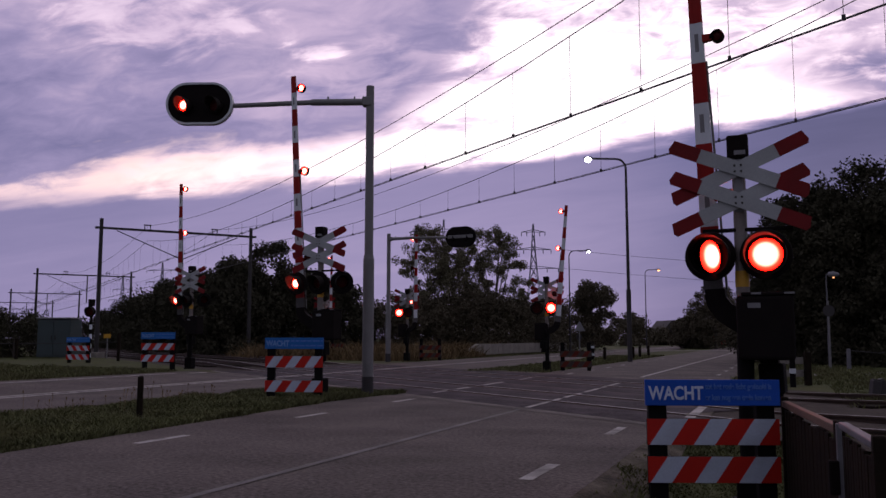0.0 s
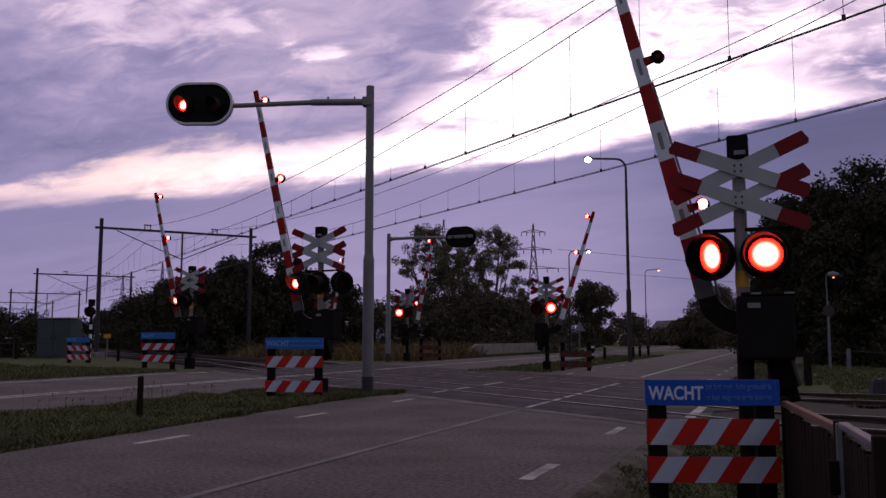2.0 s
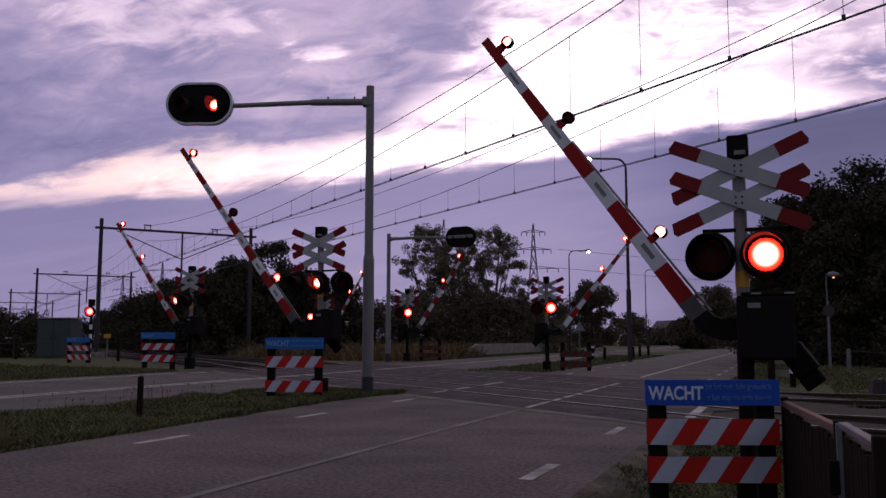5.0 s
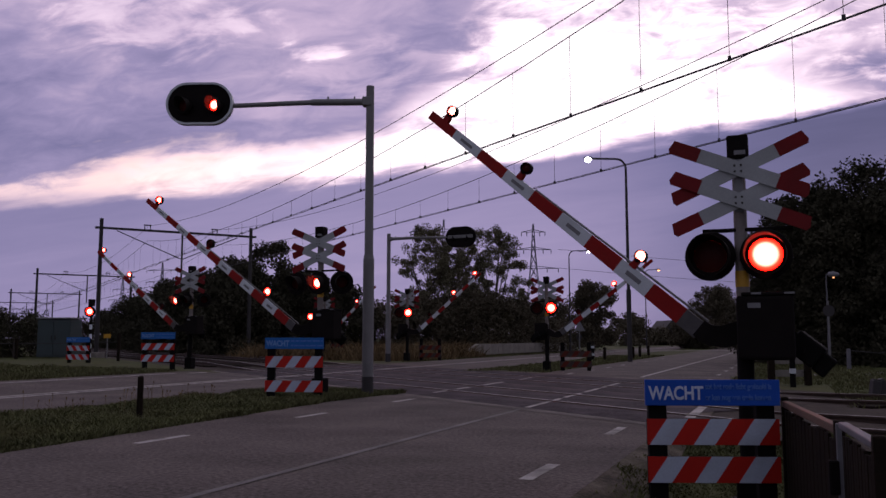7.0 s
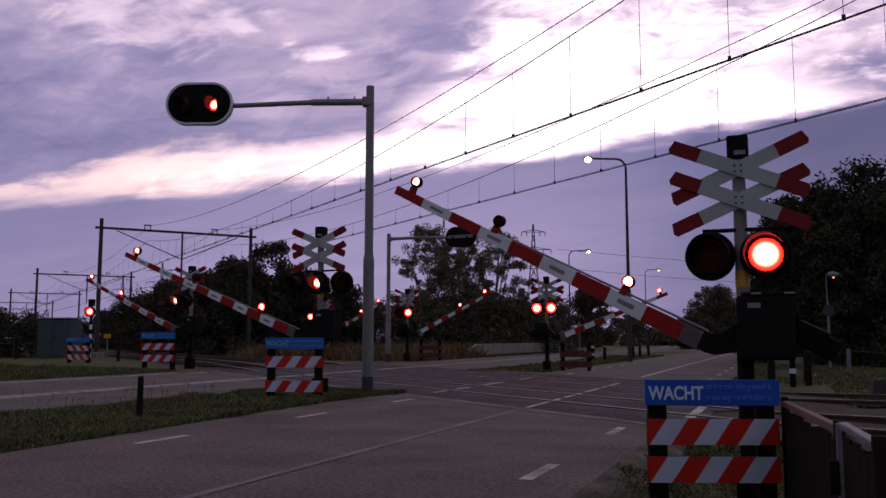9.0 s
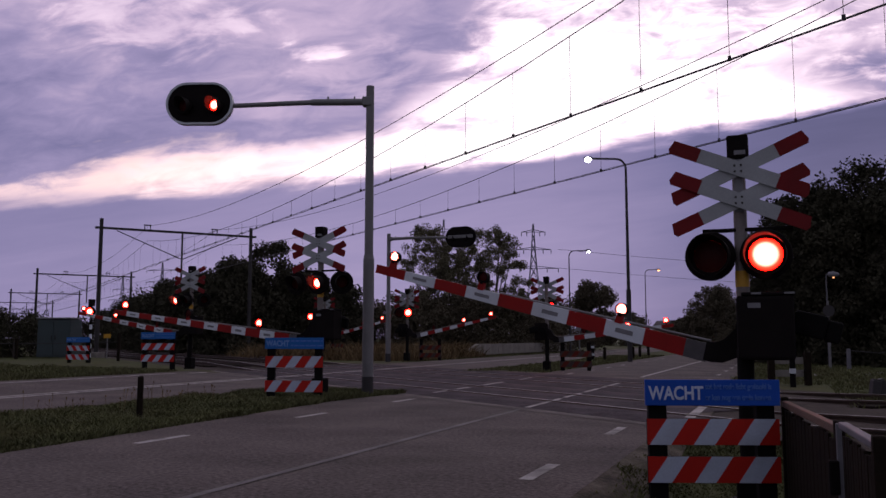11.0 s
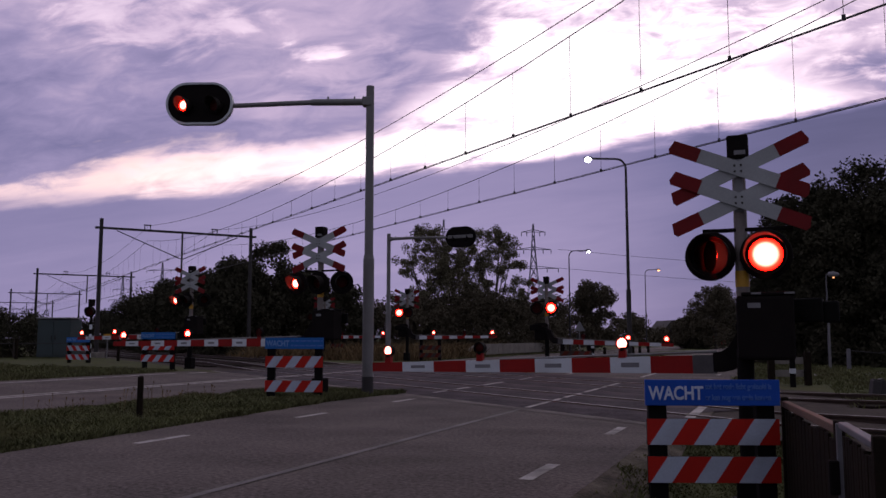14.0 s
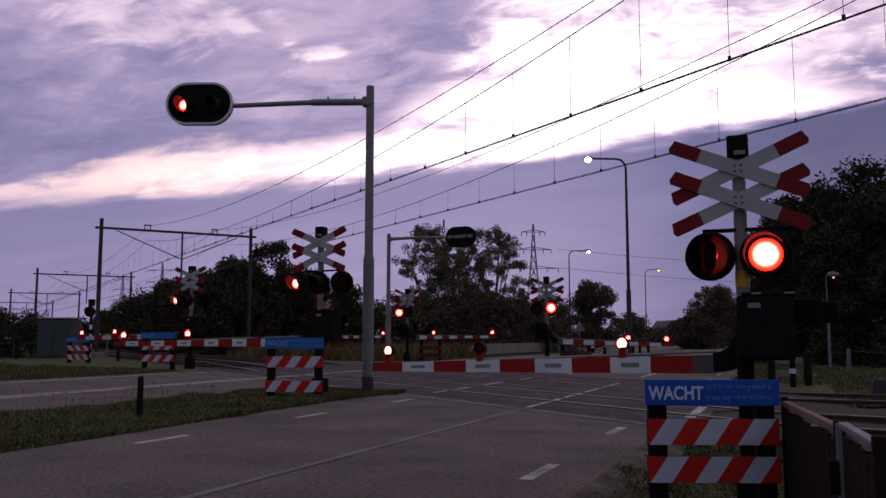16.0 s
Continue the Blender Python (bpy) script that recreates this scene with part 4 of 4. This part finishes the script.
def tree_c(xc, d, *args, **kw):
    x, y = lamp_at(xc, d)
    return tree(x, y, land(x, y) - 0.05, *args, **kw)

# airy tree group beyond the crossing
tree_c(-1.2, 70, 10.6, 3.4, 11, "airy tree with thinning leaves beyond the crossing", leaf=0.12, clumps=175, per=62, bare=0.12, airy=0.17, material=M_LEAF2)
tree_c(4.3, 71, 10.6, 3.2, 12, "airy tree with thinning leaves beyond the crossing", leaf=0.12, clumps=165, per=62, bare=0.12, airy=0.17, material=M_LEAF2)
tree_c(1.4, 72, 9.6, 3.0, 13, "airy tree with thinning leaves beyond the crossing", leaf=0.12, clumps=165, per=62, bare=0.12, airy=0.17, material=M_LEAF2)
for i, (xc, d, h, w) in enumerate(((-2.5, 66, 5.0, 3.0), (0.6, 68, 5.6, 3.4), (3.6, 69, 5.2, 3.2), (6.8, 72, 4.6, 3.0), (-5.6, 70, 4.4, 2.8), (9.8, 78, 5.2, 2.6), (-1.0, 67, 4.8, 2.8), (2.2, 68, 5.4, 2.8), (5.2, 70, 4.6, 2.6), (8.4, 75, 5.0, 2.2))):
    tree_c(xc, d, h, w, 30 + i, "dense dark bush behind the crossing", leaf=0.14, clumps=56, per=95, bare=0.02, airy=0.38, trunk=0.1)
# wood along the railway
for i, (xc, d, h, w) in enumerate(((-12.6, 62, 8.4, 2.6), (-14.6, 61, 7.2, 2.6), (-10.2, 62, 6.3, 2.6), (-17, 66, 7.1, 3.0), (-20.5, 72, 6.9, 3.2), (-24.5, 78, 6.7, 3.2), (-29, 85, 6.8, 3.4), (-33.5, 92, 5.6, 3.4), (-19.5, 66, 5.4, 3.0), (-14.5, 58, 5.2, 3.0), (-7.6, 64, 5.4, 2.4), (-38, 98, 4.6, 3.4), (-23, 70, 5.2, 3.0), (-16, 63, 6.6, 2.8), (-11.4, 64, 7.0, 2.6), (-13.4, 60, 6.6, 2.6), (-27, 80, 5.6, 3.2))):
    tree_c(xc, d, h, w, 50 + i, "dark leafy tree in the wood along the railway", leaf=0.17, clumps=64, per=100, bare=0.04, airy=0.36, material=M_LEAFDARK)
# trees by the road on the fence side
for i, (xc, d, h, w) in enumerate(((19.6, 38, 9.5, 3.3), (24.0, 40, 9.5, 3.6), (16.6, 40, 8.0, 2.2), (22, 36, 6.2, 3.0), (27.5, 42, 8.0, 3.2), (18.3, 44, 5.0, 3.0), (18.2, 37, 7.2, 2.4), (21.5, 39, 8.6, 3.0), (17.6, 38, 8.3, 2.0))):
    tree_c(xc, d, h, w, 70 + i, "large dark leafy tree beside the road", leaf=0.13, clumps=120, per=130, bare=0.03, airy=0.34, material=M_LEAFDARK)
# small trees far down the road
for i, (xc, d, h, w) in enumerate(((14.4, 82, 6.9, 2.5), (32, 100, 7.5, 3.0), (37, 110, 6.4, 3.0), (29.5, 102, 3.8, 2.6), (44, 90, 6, 3.5))):
    tree_c(xc, d, h, w, 90 + i, "rounded dark tree down the road", leaf=0.17, clumps=80, per=110, bare=0.15, airy=0.36)
for i in range(16):
    tree_c(18 + i * 4.2, 150 + 8 * math.sin(i * 1.7), 5.0 + 1.6 * math.sin(i * 2.3), 4.0, 110 + i, "far dark tree on the horizon", leaf=0.34, clumps=30, per=40, bare=0.03, airy=0.36)
for i in range(7):
    tree_c(-60 + i * 4.5, 112 + 4 * math.sin(i * 1.7), 3.6 + 1.0 * math.sin(i * 2.3), 3.4, 140 + i, "low dark bush along the field", material=M_LEAFDARK, leaf=0.24, clumps=30, per=40, bare=0.02, airy=0.4)
for i, (xc, d, h) in enumerate(((-24.3, 46.5, 2.9), (-22.9, 45.5, 2.7), (-23.4, 48.5, 2.6), (-26.5, 48, 2.6), (-28.8, 49.5, 2.4))):
    tree_c(xc, d, h, 1.5, 160 + i, "dark bush behind the cabinet", material=M_LEAFDARK, leaf=0.1, clumps=30, per=60, bare=0.03, airy=0.4, trunk=0.06)


def pylon(xc, d, height, arms):
    x, y = lamp_at(xc, d)
    root = thing("power_pylon", pose(x, y, 0, 0, 0, YAW), "far lattice power pylon against the sky", "pylon", "power pylons")
    bm = B()
    b, w, r = height * 0.085, height * 0.02, height * 0.0035
    lv = [0, 0.2, 0.38, 0.52, 0.64, 0.74, 0.83, 0.91, 1.0]
    half = lambda k: b + (w - b) * min(1, k / 0.7) if k < 0.7 else w * (1 - (k - 0.7) / 0.3 * 0.8)
    for p, q in zip(lv, lv[1:]):
        for sx in (-1, 1):
            for sy in (-1, 1):
                rod(bm, (sx * half(p), sy * half(p), p * height), (sx * half(q), sy * half(q), q * height), r, n=4)
            rod(bm, (sx * half(p), -half(p), p * height), (-sx * half(q), -half(q), q * height), r * 0.7, n=4)
            rod(bm, (sx * half(p), half(p), p * height), (-sx * half(q), half(q), q * height), r * 0.7, n=4)
    part("tower", bm, M_PYLON, root)
    for k, reach in arms:
        bm = B()
        z = k * height
        for sx in (-1, 1):
            rod(bm, (0, 0, z + height * 0.022), (sx * reach * height, 0, z), r * 0.8, n=4)
            rod(bm, (0, 0, z), (sx * reach * height, 0, z), r * 0.8, n=4)
            rod(bm, (sx * reach * height, 0, z), (sx * reach * height, 0, z - height * 0.035), r, n=4)
            rod(bm, (sx * reach * height * 0.55, 0, z), (sx * reach * height * 0.55, 0, z - height * 0.035), r, n=4)
        part("cross_arm", bm, M_PYLON, root)
    return root


ARMS = ((0.93, 0.10), (0.78, 0.15), (0.62, 0.21))
pylon(35.4, 330, 46, ARMS)
pylon(0.3, 360, 52, ((0.9, 0.27), (0.75, 0.2)))
pylon(-166, 500, 46, ((0.9, 0.2), (0.75, 0.2)))
pylon(-227, 600, 46, ARMS)
for dz in (36, 28.7):
    p, q = lamp_at(35.4 + 9.5, 330), lamp_at(400, 380)
    w = thing("power_line", Matrix(), "thin far power line between the pylons", "power line")
    wire("strand", [(p[0] + (q[0] - p[0]) * i / 12, p[1] + (q[1] - p[1]) * i / 12, dz - 30 * (i / 12) * (1 - i / 12)) for i in range(13)], 0.075, M_PYLON, w)

# ---- wooden fence and gate beside the camera ----


def fence_line(a, b, top, n, rail_mat, label, rail_label, ends=(0, 1), thick=0.055):
    root = thing("wooden_fence", Matrix(), label, "fence", "fence beside the path")
    a, b = Vector((*lamp_at(*a), 0)), Vector((*lamp_at(*b), 0))
    d = b - a
    ang = Matrix.Rotation(math.atan2(d.y, d.x), 4, "Z")
    rnd = random.Random(5)
    z0 = -0.42
    for i in range(n):
        p = a + d * ((i + 0.5) / n)
        h = top - 0.07 - z0 + rnd.uniform(-0.03, 0.0)
        bm = B()
        box(bm, (p.x, p.y, z0 + h / 2), (d.length / n - 0.012, 0.02, h), ang @ Matrix.Rotation(rnd.uniform(-0.02, 0.02), 4, "Y"), bevel=0.003)
        part("plank", bm, M_WOOD, root)
    m = (a + b) / 2
    bm = B()
    box(bm, (m.x, m.y, top - thick / 2), (d.length, 0.055, thick), ang, bevel=0.008)
    part("top_rail", bm, rail_mat, root, rail_label)
    for k in ends:
        p = (a, b)[k]
        bm = B()
        box(bm, (p.x, p.y, (top + 0.03 + z0) / 2), (0.06, 0.06, top + 0.03 - z0), ang, bevel=0.01)
        part("post", bm, M_WOOD, root)
    return root


fence_line((2.90, 7.29), (2.40, 5.22), 0.63, 15, M_WOODRED, "dark vertical board fence with reddish top rail", "reddish brown top rail")


def gate_stile():
    x, y = lamp_at(2.35, 5.12)
    root = thing("gate_post", pose(x, y, -0.40, 0, 0, YAW - 12), "pale metal gate post with a dark lock box", "gate post")
    bm = B()
    box(bm, (0, 0, 0.525), (0.03, 0.03, 1.05), bevel=0.005)
    part("stile", bm, M_WOODGREY, root)
    bm = B()
    box(bm, (-0.045, -0.04, 0.74), (0.06, 0.05, 0.20), bevel=0.01)
    part("lock_box", bm, M_BLACK, root, "dark lock box")


gate_stile()
fence_line((2.35, 5.06), (2.06, 4.08), 0.665, 12, M_WOODGREY, "dark board gate with pale top rail", "pale painted top rail", (1,), 0.04)


def bollard(x, y, z, h, r, label, bands=False):
    root = thing("bollard", pose(x, y, z), label, "bollard", "roadside bollards")
    bm = B()
    rod(bm, (0, 0, -0.05), (0, 0, h), r, r * 0.95, n=12)
    rod(bm, (0, 0, h), (0, 0, h + 0.015), r * 0.95, r * 0.6, n=12)
    part("post", bm, M_WOOD if not bands else M_BLACK2, root)
    if bands:
        for k in (0.95, 0.5):
            bm = B()
            rod(bm, (0, 0, h * k - 0.12), (0, 0, h * k), r * 1.08, n=12)
            part("band", bm, M_WHITE, root, "white band")
    return root


bollard(*lamp_at(-4.34, 12.3), 0, 0.60, 0.045, "dark wooden bollard in the grass strip")
for px, d in ((1047, 44), (1068, 47), (1118, 50), (1130, 53), (1145, 56)):
    bollard(*lamp_at((px - 784) * d / 1500, d), -0.02, 0.7 if px > 1050 else 0.85, 0.09, "short roadside bollard beyond the crossing", px == 1047)
bollard(*lamp_at(613 * 21.0 / 1500, 21.0), 0.0, 0.85, 0.07, "black and white banded post by the path", True)


def utility_cabinet():
    x, y = lamp_at(-20.25, 45.0)
    root = thing("utility_cabinet", pose(x, y, 0.13, 0, 0, 16) @ Matrix.Scale(1.45, 4), "dark green equipment cabinet by the cycle path", "cabinet")
    bm = B()
    box(bm, (0, 0, 0.72), (1.25, 0.8, 1.35), bevel=0.02)
    part("body", bm, M_GREEN, root)
    bm = B()
    box(bm, (0, 0, 1.44), (1.34, 0.9, 0.06), bevel=0.02)
    part("lid", bm, M_GREY, root, "grey lid")
    for sx in (-0.31, 0.31):
        bm = B()
        box(bm, (sx, -0.405, 0.72), (0.59, 0.02, 1.22), bevel=0.008)
        door = part("door", bm, M_GREEN, root)
        bm = B()
        box(bm, (sx - 0.24 * (1 if sx > 0 else -1), -0.425, 0.75), (0.03, 0.03, 0.16), bevel=0.006)
        part("handle", bm, M_STEEL, door)
    return root


utility_cabinet()

# ---- grass on the verges ----


def grass(name, spots, n, h, seed, label, material=None):
    """Blades over areas (x0, x1, y0, y1)."""
    rnd = random.Random(seed)
    verts, faces = [], []
    total = sum((b - a) * (d - c) for a, b, c, d in spots)
    for a, b, c, d in spots:
        for _ in range(int(n * (b - a) * (d - c) / total)):
            x, y = rnd.uniform(a, b), rnd.uniform(c, d)
            if x - a < 0.3 or b - x < 0.3:
                x += 0.22 * noise.noise(Vector((x * 0.5, y * 2.1, seed))) + rnd.gauss(0, 0.05)
            if -9 < x < -6 and y < 17 and x > road_edge(y) + 0.16 * noise.noise(Vector((3.1, y * 1.7, seed))):
                continue
            patch = noise.noise(Vector((x * 0.9, y * 0.9, seed)))
            k = h * rnd.uniform(0.35, 1.0) * max(0.25, 1 + 1.3 * patch)
            t, w = rnd.uniform(0, 6.28), rnd.uniform(0.006, 0.012) * (1 + 0.03 * y)
            z = land(x, y) - 0.03
            dx, dy = math.cos(t) * w, math.sin(t) * w
            lx, ly = rnd.gauss(0, 0.6) * k, rnd.gauss(0, 0.6) * k
            i = len(verts)
            verts += [(x - dx, y - dy, z), (x + dx, y + dy, z), (x + dx * 0.7 + lx * 0.4, y + dy * 0.7 + ly * 0.4, z + k * 0.6), (x - dx * 0.7 + lx * 0.4, y - dy * 0.7 + ly * 0.4, z + k * 0.6), (x + lx, y + ly, z + k)]
            faces += [(i, i + 1, i + 2, i + 3), (i + 3, i + 2, i + 4)]
    me = bpy.data.meshes.new(name)
    me.from_pydata(verts, [], faces)
    me.materials.append(material or M_BLADE)
    return tagged(new(name, me), label, "grass", "", "stuff")


grass("grass", [(-10.95, -7.35, 5, 16.7)], 105000, 0.125, 3, "rough grass strip between the two roads")
grass("grass", [(-1.3, 2.5, 4.5, 11.5)], 52000, 0.045, 4, "rough grass beside the fence")
grass("grass", [(-30, -17.4, 12, 21.5)], 46000, 0.14, 5, "rough grass beyond the side road")
grass("grass", [(-10.8, -7.7, 28.5, 60), (1, 14, 16, 34), (-1.4, 3, 24, 60), (-18.5, -17.4, 40, 78)], 68000, 0.11, 6, "rough grass beyond the tracks")


grass("reeds", [(-30, -17.8, 41, 52), (-27, -19.5, 50, 60)], 26000, 0.75, 7, "tall dry brown reeds beyond the tracks", M_REED)


# ---- small things on the verges ----


def rail_fence():
    """Two dark posts with two pale boards, by the path across the tracks."""
    x, y = lamp_at(8.75, 21.6)
    root = thing("board_barrier", pose(x, y, -0.02, 0, 0, YAW), "low barrier of pale boards between dark posts", "barrier")
    for sx in (-0.46, 0.46):
        bm = B()
        box(bm, (sx, 0, 0.42), (0.16, 0.14, 0.84), bevel=0.02)
        part("post", bm, M_WOOD, root)
    for z in (0.30, 0.62):
        bm = B()
        box(bm, (0, 0.09, z), (0.9, 0.03, 0.17), bevel=0.006)
        part("board", bm, M_CONC, root, "pale weathered board")
    return root


rail_fence()


def marker_post(xc, d, h, r, material, label, lean=0):
    x, y = lamp_at(xc, d)
    root = thing("marker_post", pose(x, y, land(x, y) - 0.04, 0, lean, YAW), label, "post", "small roadside posts")
    bm = B()
    box(bm, (0, 0, h / 2), (r * 2, r * 2, h), bevel=r * 0.25)
    part("shaft", bm, material, root)
    bm = B()
    box(bm, (0, 0, h + 0.012), (r * 1.7, r * 1.7, 0.03), bevel=r * 0.2)
    part("cap", bm, material, root)
    return root


marker_post(8.9, 17.7, 0.34, 0.09, M_STEEL, "short dark leaning post in the grass", 8)
marker_post(9.2, 17.9, 0.34, 0.09, M_STEEL, "short dark leaning post in the grass", -14)
marker_post(15.2, 32, 0.8, 0.06, M_WOODGREY, "pale fence post beside the path")
marker_post(18.5, 34, 0.8, 0.06, M_WOODGREY, "pale fence post beside the path")
marker_post(-15.4, 40.5, 1.3, 0.06, M_WOOD, "dark wooden post by the cycle path")
marker_post(-21.0, 42.0, 1.0, 0.06, M_WOOD, "dark wooden post by the cycle path")


def path_cable():
    w = thing("fence_wire", Matrix(), "thin wire strung along the pale posts", "fence wire")
    a, b = lamp_at(15.2, 32), lamp_at(18.5, 34)
    wire("strand", [(a[0], a[1], 0.72), ((a[0] + b[0]) / 2, (a[1] + b[1]) / 2, 0.6), (b[0], b[1], 0.72)], 0.02, M_STEEL, w)
    w = thing("fence_wire", Matrix(), "thin dark wire along the cycle path", "fence wire")
    a, b = lamp_at(-15.4, 40.5), lamp_at(-24.0, 43.0)
    wire("strand", [(a[0], a[1], 1.0), ((a[0] + b[0]) / 2, (a[1] + b[1]) / 2, 0.92), (b[0], b[1], 0.9)], 0.02, M_STEEL, w)


path_cable()


def far_wall():
    """Low pale concrete wall with a sloping end, along the side road beyond the crossing."""
    root = thing("low_wall", pose(-18.7, 50.5, 0.1, 0, 0, 90), "low pale concrete wall beyond the crossing", "wall")
    for i in range(15):
        bm = B()
        x0 = 2.0 * i
        h0 = 0.25 if i == 0 else 0.72
        prism(bm, [(x0, 0), (x0 + 1.985, 0), (x0 + 1.985, 0.72), (x0, h0)], 0.3)
        part("segment", bm, M_CONC, root)
    return root


far_wall()


def field_path():
    """Pale strip of road that leaves beyond the crossing."""
    bm = B()
    a, b = lamp_at(11, 77), lamp_at(60, 92)
    c, d = lamp_at(60, 96), lamp_at(11, 79)
    bm.faces.new([bm.verts.new((p[0], p[1], 0.02)) for p in (a, b, c, d)])
    tagged(link_mesh("side_path", bm, M_CONC), "pale paved side path beyond the crossing", "path", "", "structure")
    bm = B()
    a, b = lamp_at(11.5, 27), lamp_at(40, 36)
    c, d = lamp_at(40, 38.5), lamp_at(11.5, 28.2)
    bm.faces.new([bm.verts.new((p[0], p[1], 0.0)) for p in (a, b, c, d)])
    tagged(link_mesh("foot_path", bm, M_CONC), "pale paved foot path across the grass", "path", "", "structure")


field_path()


def traffic_sign(xc, d, zc, kind, label, post_h):
    x, y = lamp_at(xc, d)
    root = thing("traffic_sign", pose(x, y, -0.04, 0, 0, YAW), label, "road sign", "road signs")
    bm = B()
    rod(bm, (0, 0.03, 0), (0, 0.03, post_h), 0.035, n=10)
    part("post", bm, M_GALV, root)
    bm = B()
    if kind == "triangle":
        prism(bm, [(-0.45, zc - 0.35), (0.45, zc - 0.35), (0.0, zc + 0.45)], 0.02)
        part("plate", bm, M_GREY, root, "grey back of a triangular plate")
    elif kind == "disc":
        rod(bm, (0, -0.02, zc), (0, 0.0, zc), 0.23, n=28)
        part("plate", bm, M_STEEL, root, "grey round plate")
    elif kind == "track":
        box(bm, (0, -0.02, zc), (0.42, 0.03, 0.24), bevel=0.008)
        part("plate", bm, M_YELLOW, root, "faded yellow plate")
    else:
        box(bm, (0, -0.02, zc), (0.55, 0.03, 0.75), bevel=0.01)
        part("plate", bm, M_RED, root, "reddish plate")
    return root


traffic_sign(10.75, 67, 2.15, "triangle", "back of a triangular road sign beside the road", 2.5)
traffic_sign(10.75, 67.2, 1.35, "disc", "round road sign under the triangular one", 1.6)
traffic_sign(-19.7, 50, 1.35, "track", "small yellow track plate on a low post", 1.3)
traffic_sign(15.35, 33.8, 2.3, "disc", "round grey road sign on the path lamp", 2.7)
traffic_sign(32, 100, 1.2, "board", "small reddish board far down the road", 1.5)
traffic_sign(33.2, 101, 0.9, "board", "small reddish board far down the road", 1.2)


def far_house(xc, d, w, h, turn):
    x, y = lamp_at(xc, d)
    root = thing("house", pose(x, y, -0.05, 0, 0, YAW + turn), "far dark house with a pitched roof among trees", "house", "far houses")
    bm = B()
    box(bm, (0, 0, h * 0.28), (w, 6, h * 0.56))
    part("wall", bm, M_WOOD, root)
    bm = B()
    prism(bm, [(-w / 2 - 0.4, h * 0.54), (w / 2 + 0.4, h * 0.54), (w * 0.32, h), (-w * 0.32, h)], 6.6)
    part("roof", bm, M_STEEL, root)
    for sx in (-0.28, 0.05, 0.3):
        bm = B()
        box(bm, (w * sx, -3.02, h * 0.3), (1.0, 0.06, 1.1), bevel=0.02)
        part("window", bm, M_GREY, root)
    return root


far_house(44, 160, 8, 4.6, 10)


def tall_weeds():
    """A few thin seed stalks standing out of the verge."""
    rnd = random.Random(77)
    bm = B()
    for i in range(34):
        x, y = rnd.uniform(-10.95, -9.6), rnd.uniform(9.6, 13.2)
        z, h = land(x, y), rnd.uniform(0.16, 0.36)
        dx, dy = rnd.uniform(-0.05, 0.05), rnd.uniform(-0.05, 0.05)
        rod(bm, (x, y, z), (x + dx, y + dy, z + h), 0.0025, n=4)
        rod(bm, (x + dx, y + dy, z + h - 0.015), (x + dx * 1.05, y + dy * 1.05, z + h + 0.02), 0.009, n=5)
        rod(bm, (x + dx * 0.6, y + dy * 0.6, z + h * 0.6), (x - dx * 0.6, y + dy * 1.4, z + h * 0.86), 0.002, n=4)
    return tagged(link_mesh("tall_weeds", bm, M_REED), "thin dry seed stalks in the grass verge", "weeds", "", "stuff")


tall_weeds()

# ---- what moves ----
PHASES = {"A": (10, 17), "B": (17, 10), "AE": (7, 17), "BE": (17, 7), "AN": (10, 19), "AD": (10, 17), "BIKE": (5, 12)}


def motions():
    turn = Matrix.Rotation(math.pi, 4, "Z")
    for ob, m, phase in FLASH:
        on, off = PHASES[phase]
        # the state at the start, then half a turn at each change
        events = sorted([(on + 20 * k - (3 if phase == "AD" and k > 11 else 0), True) for k in range(-1, 25)] + [(off + 20 * k - (1 if phase == "AN" and k > 7 else 0), False) for k in range(-1, 25)])
        lit = [e for e in events if e[0] + 3 <= 0][-1][1]
        ang = 0.0 if lit else 180.0
        rows = []
        for f0, _ in events:
            if f0 + 3 <= 0:
                continue
            if not rows and f0 > 0:
                rows.append((0.0, ang))
            for k in (0, 1, 2, 3):
                if 0 <= f0 + k <= 480:
                    rows.append(((f0 + k) / 30, ang + 60 * k))
            ang += 180.0
            if f0 + 3 >= 480:
                break
        if rows[-1][0] < 16:
            rows.append((16.0, rows[-1][1]))
        walk(ob, [(t, m @ Matrix.Rotation(radians(a), 4, "Z")) for t, a in rows])
    for boom, pivot, rows in BOOMS:
        walk(boom, [(t, pivot @ Matrix.Rotation(radians(a - 0.5 + 0.5 * smooth(70, 88, a)), 4, "Y")) for t, a in rows])


motions()
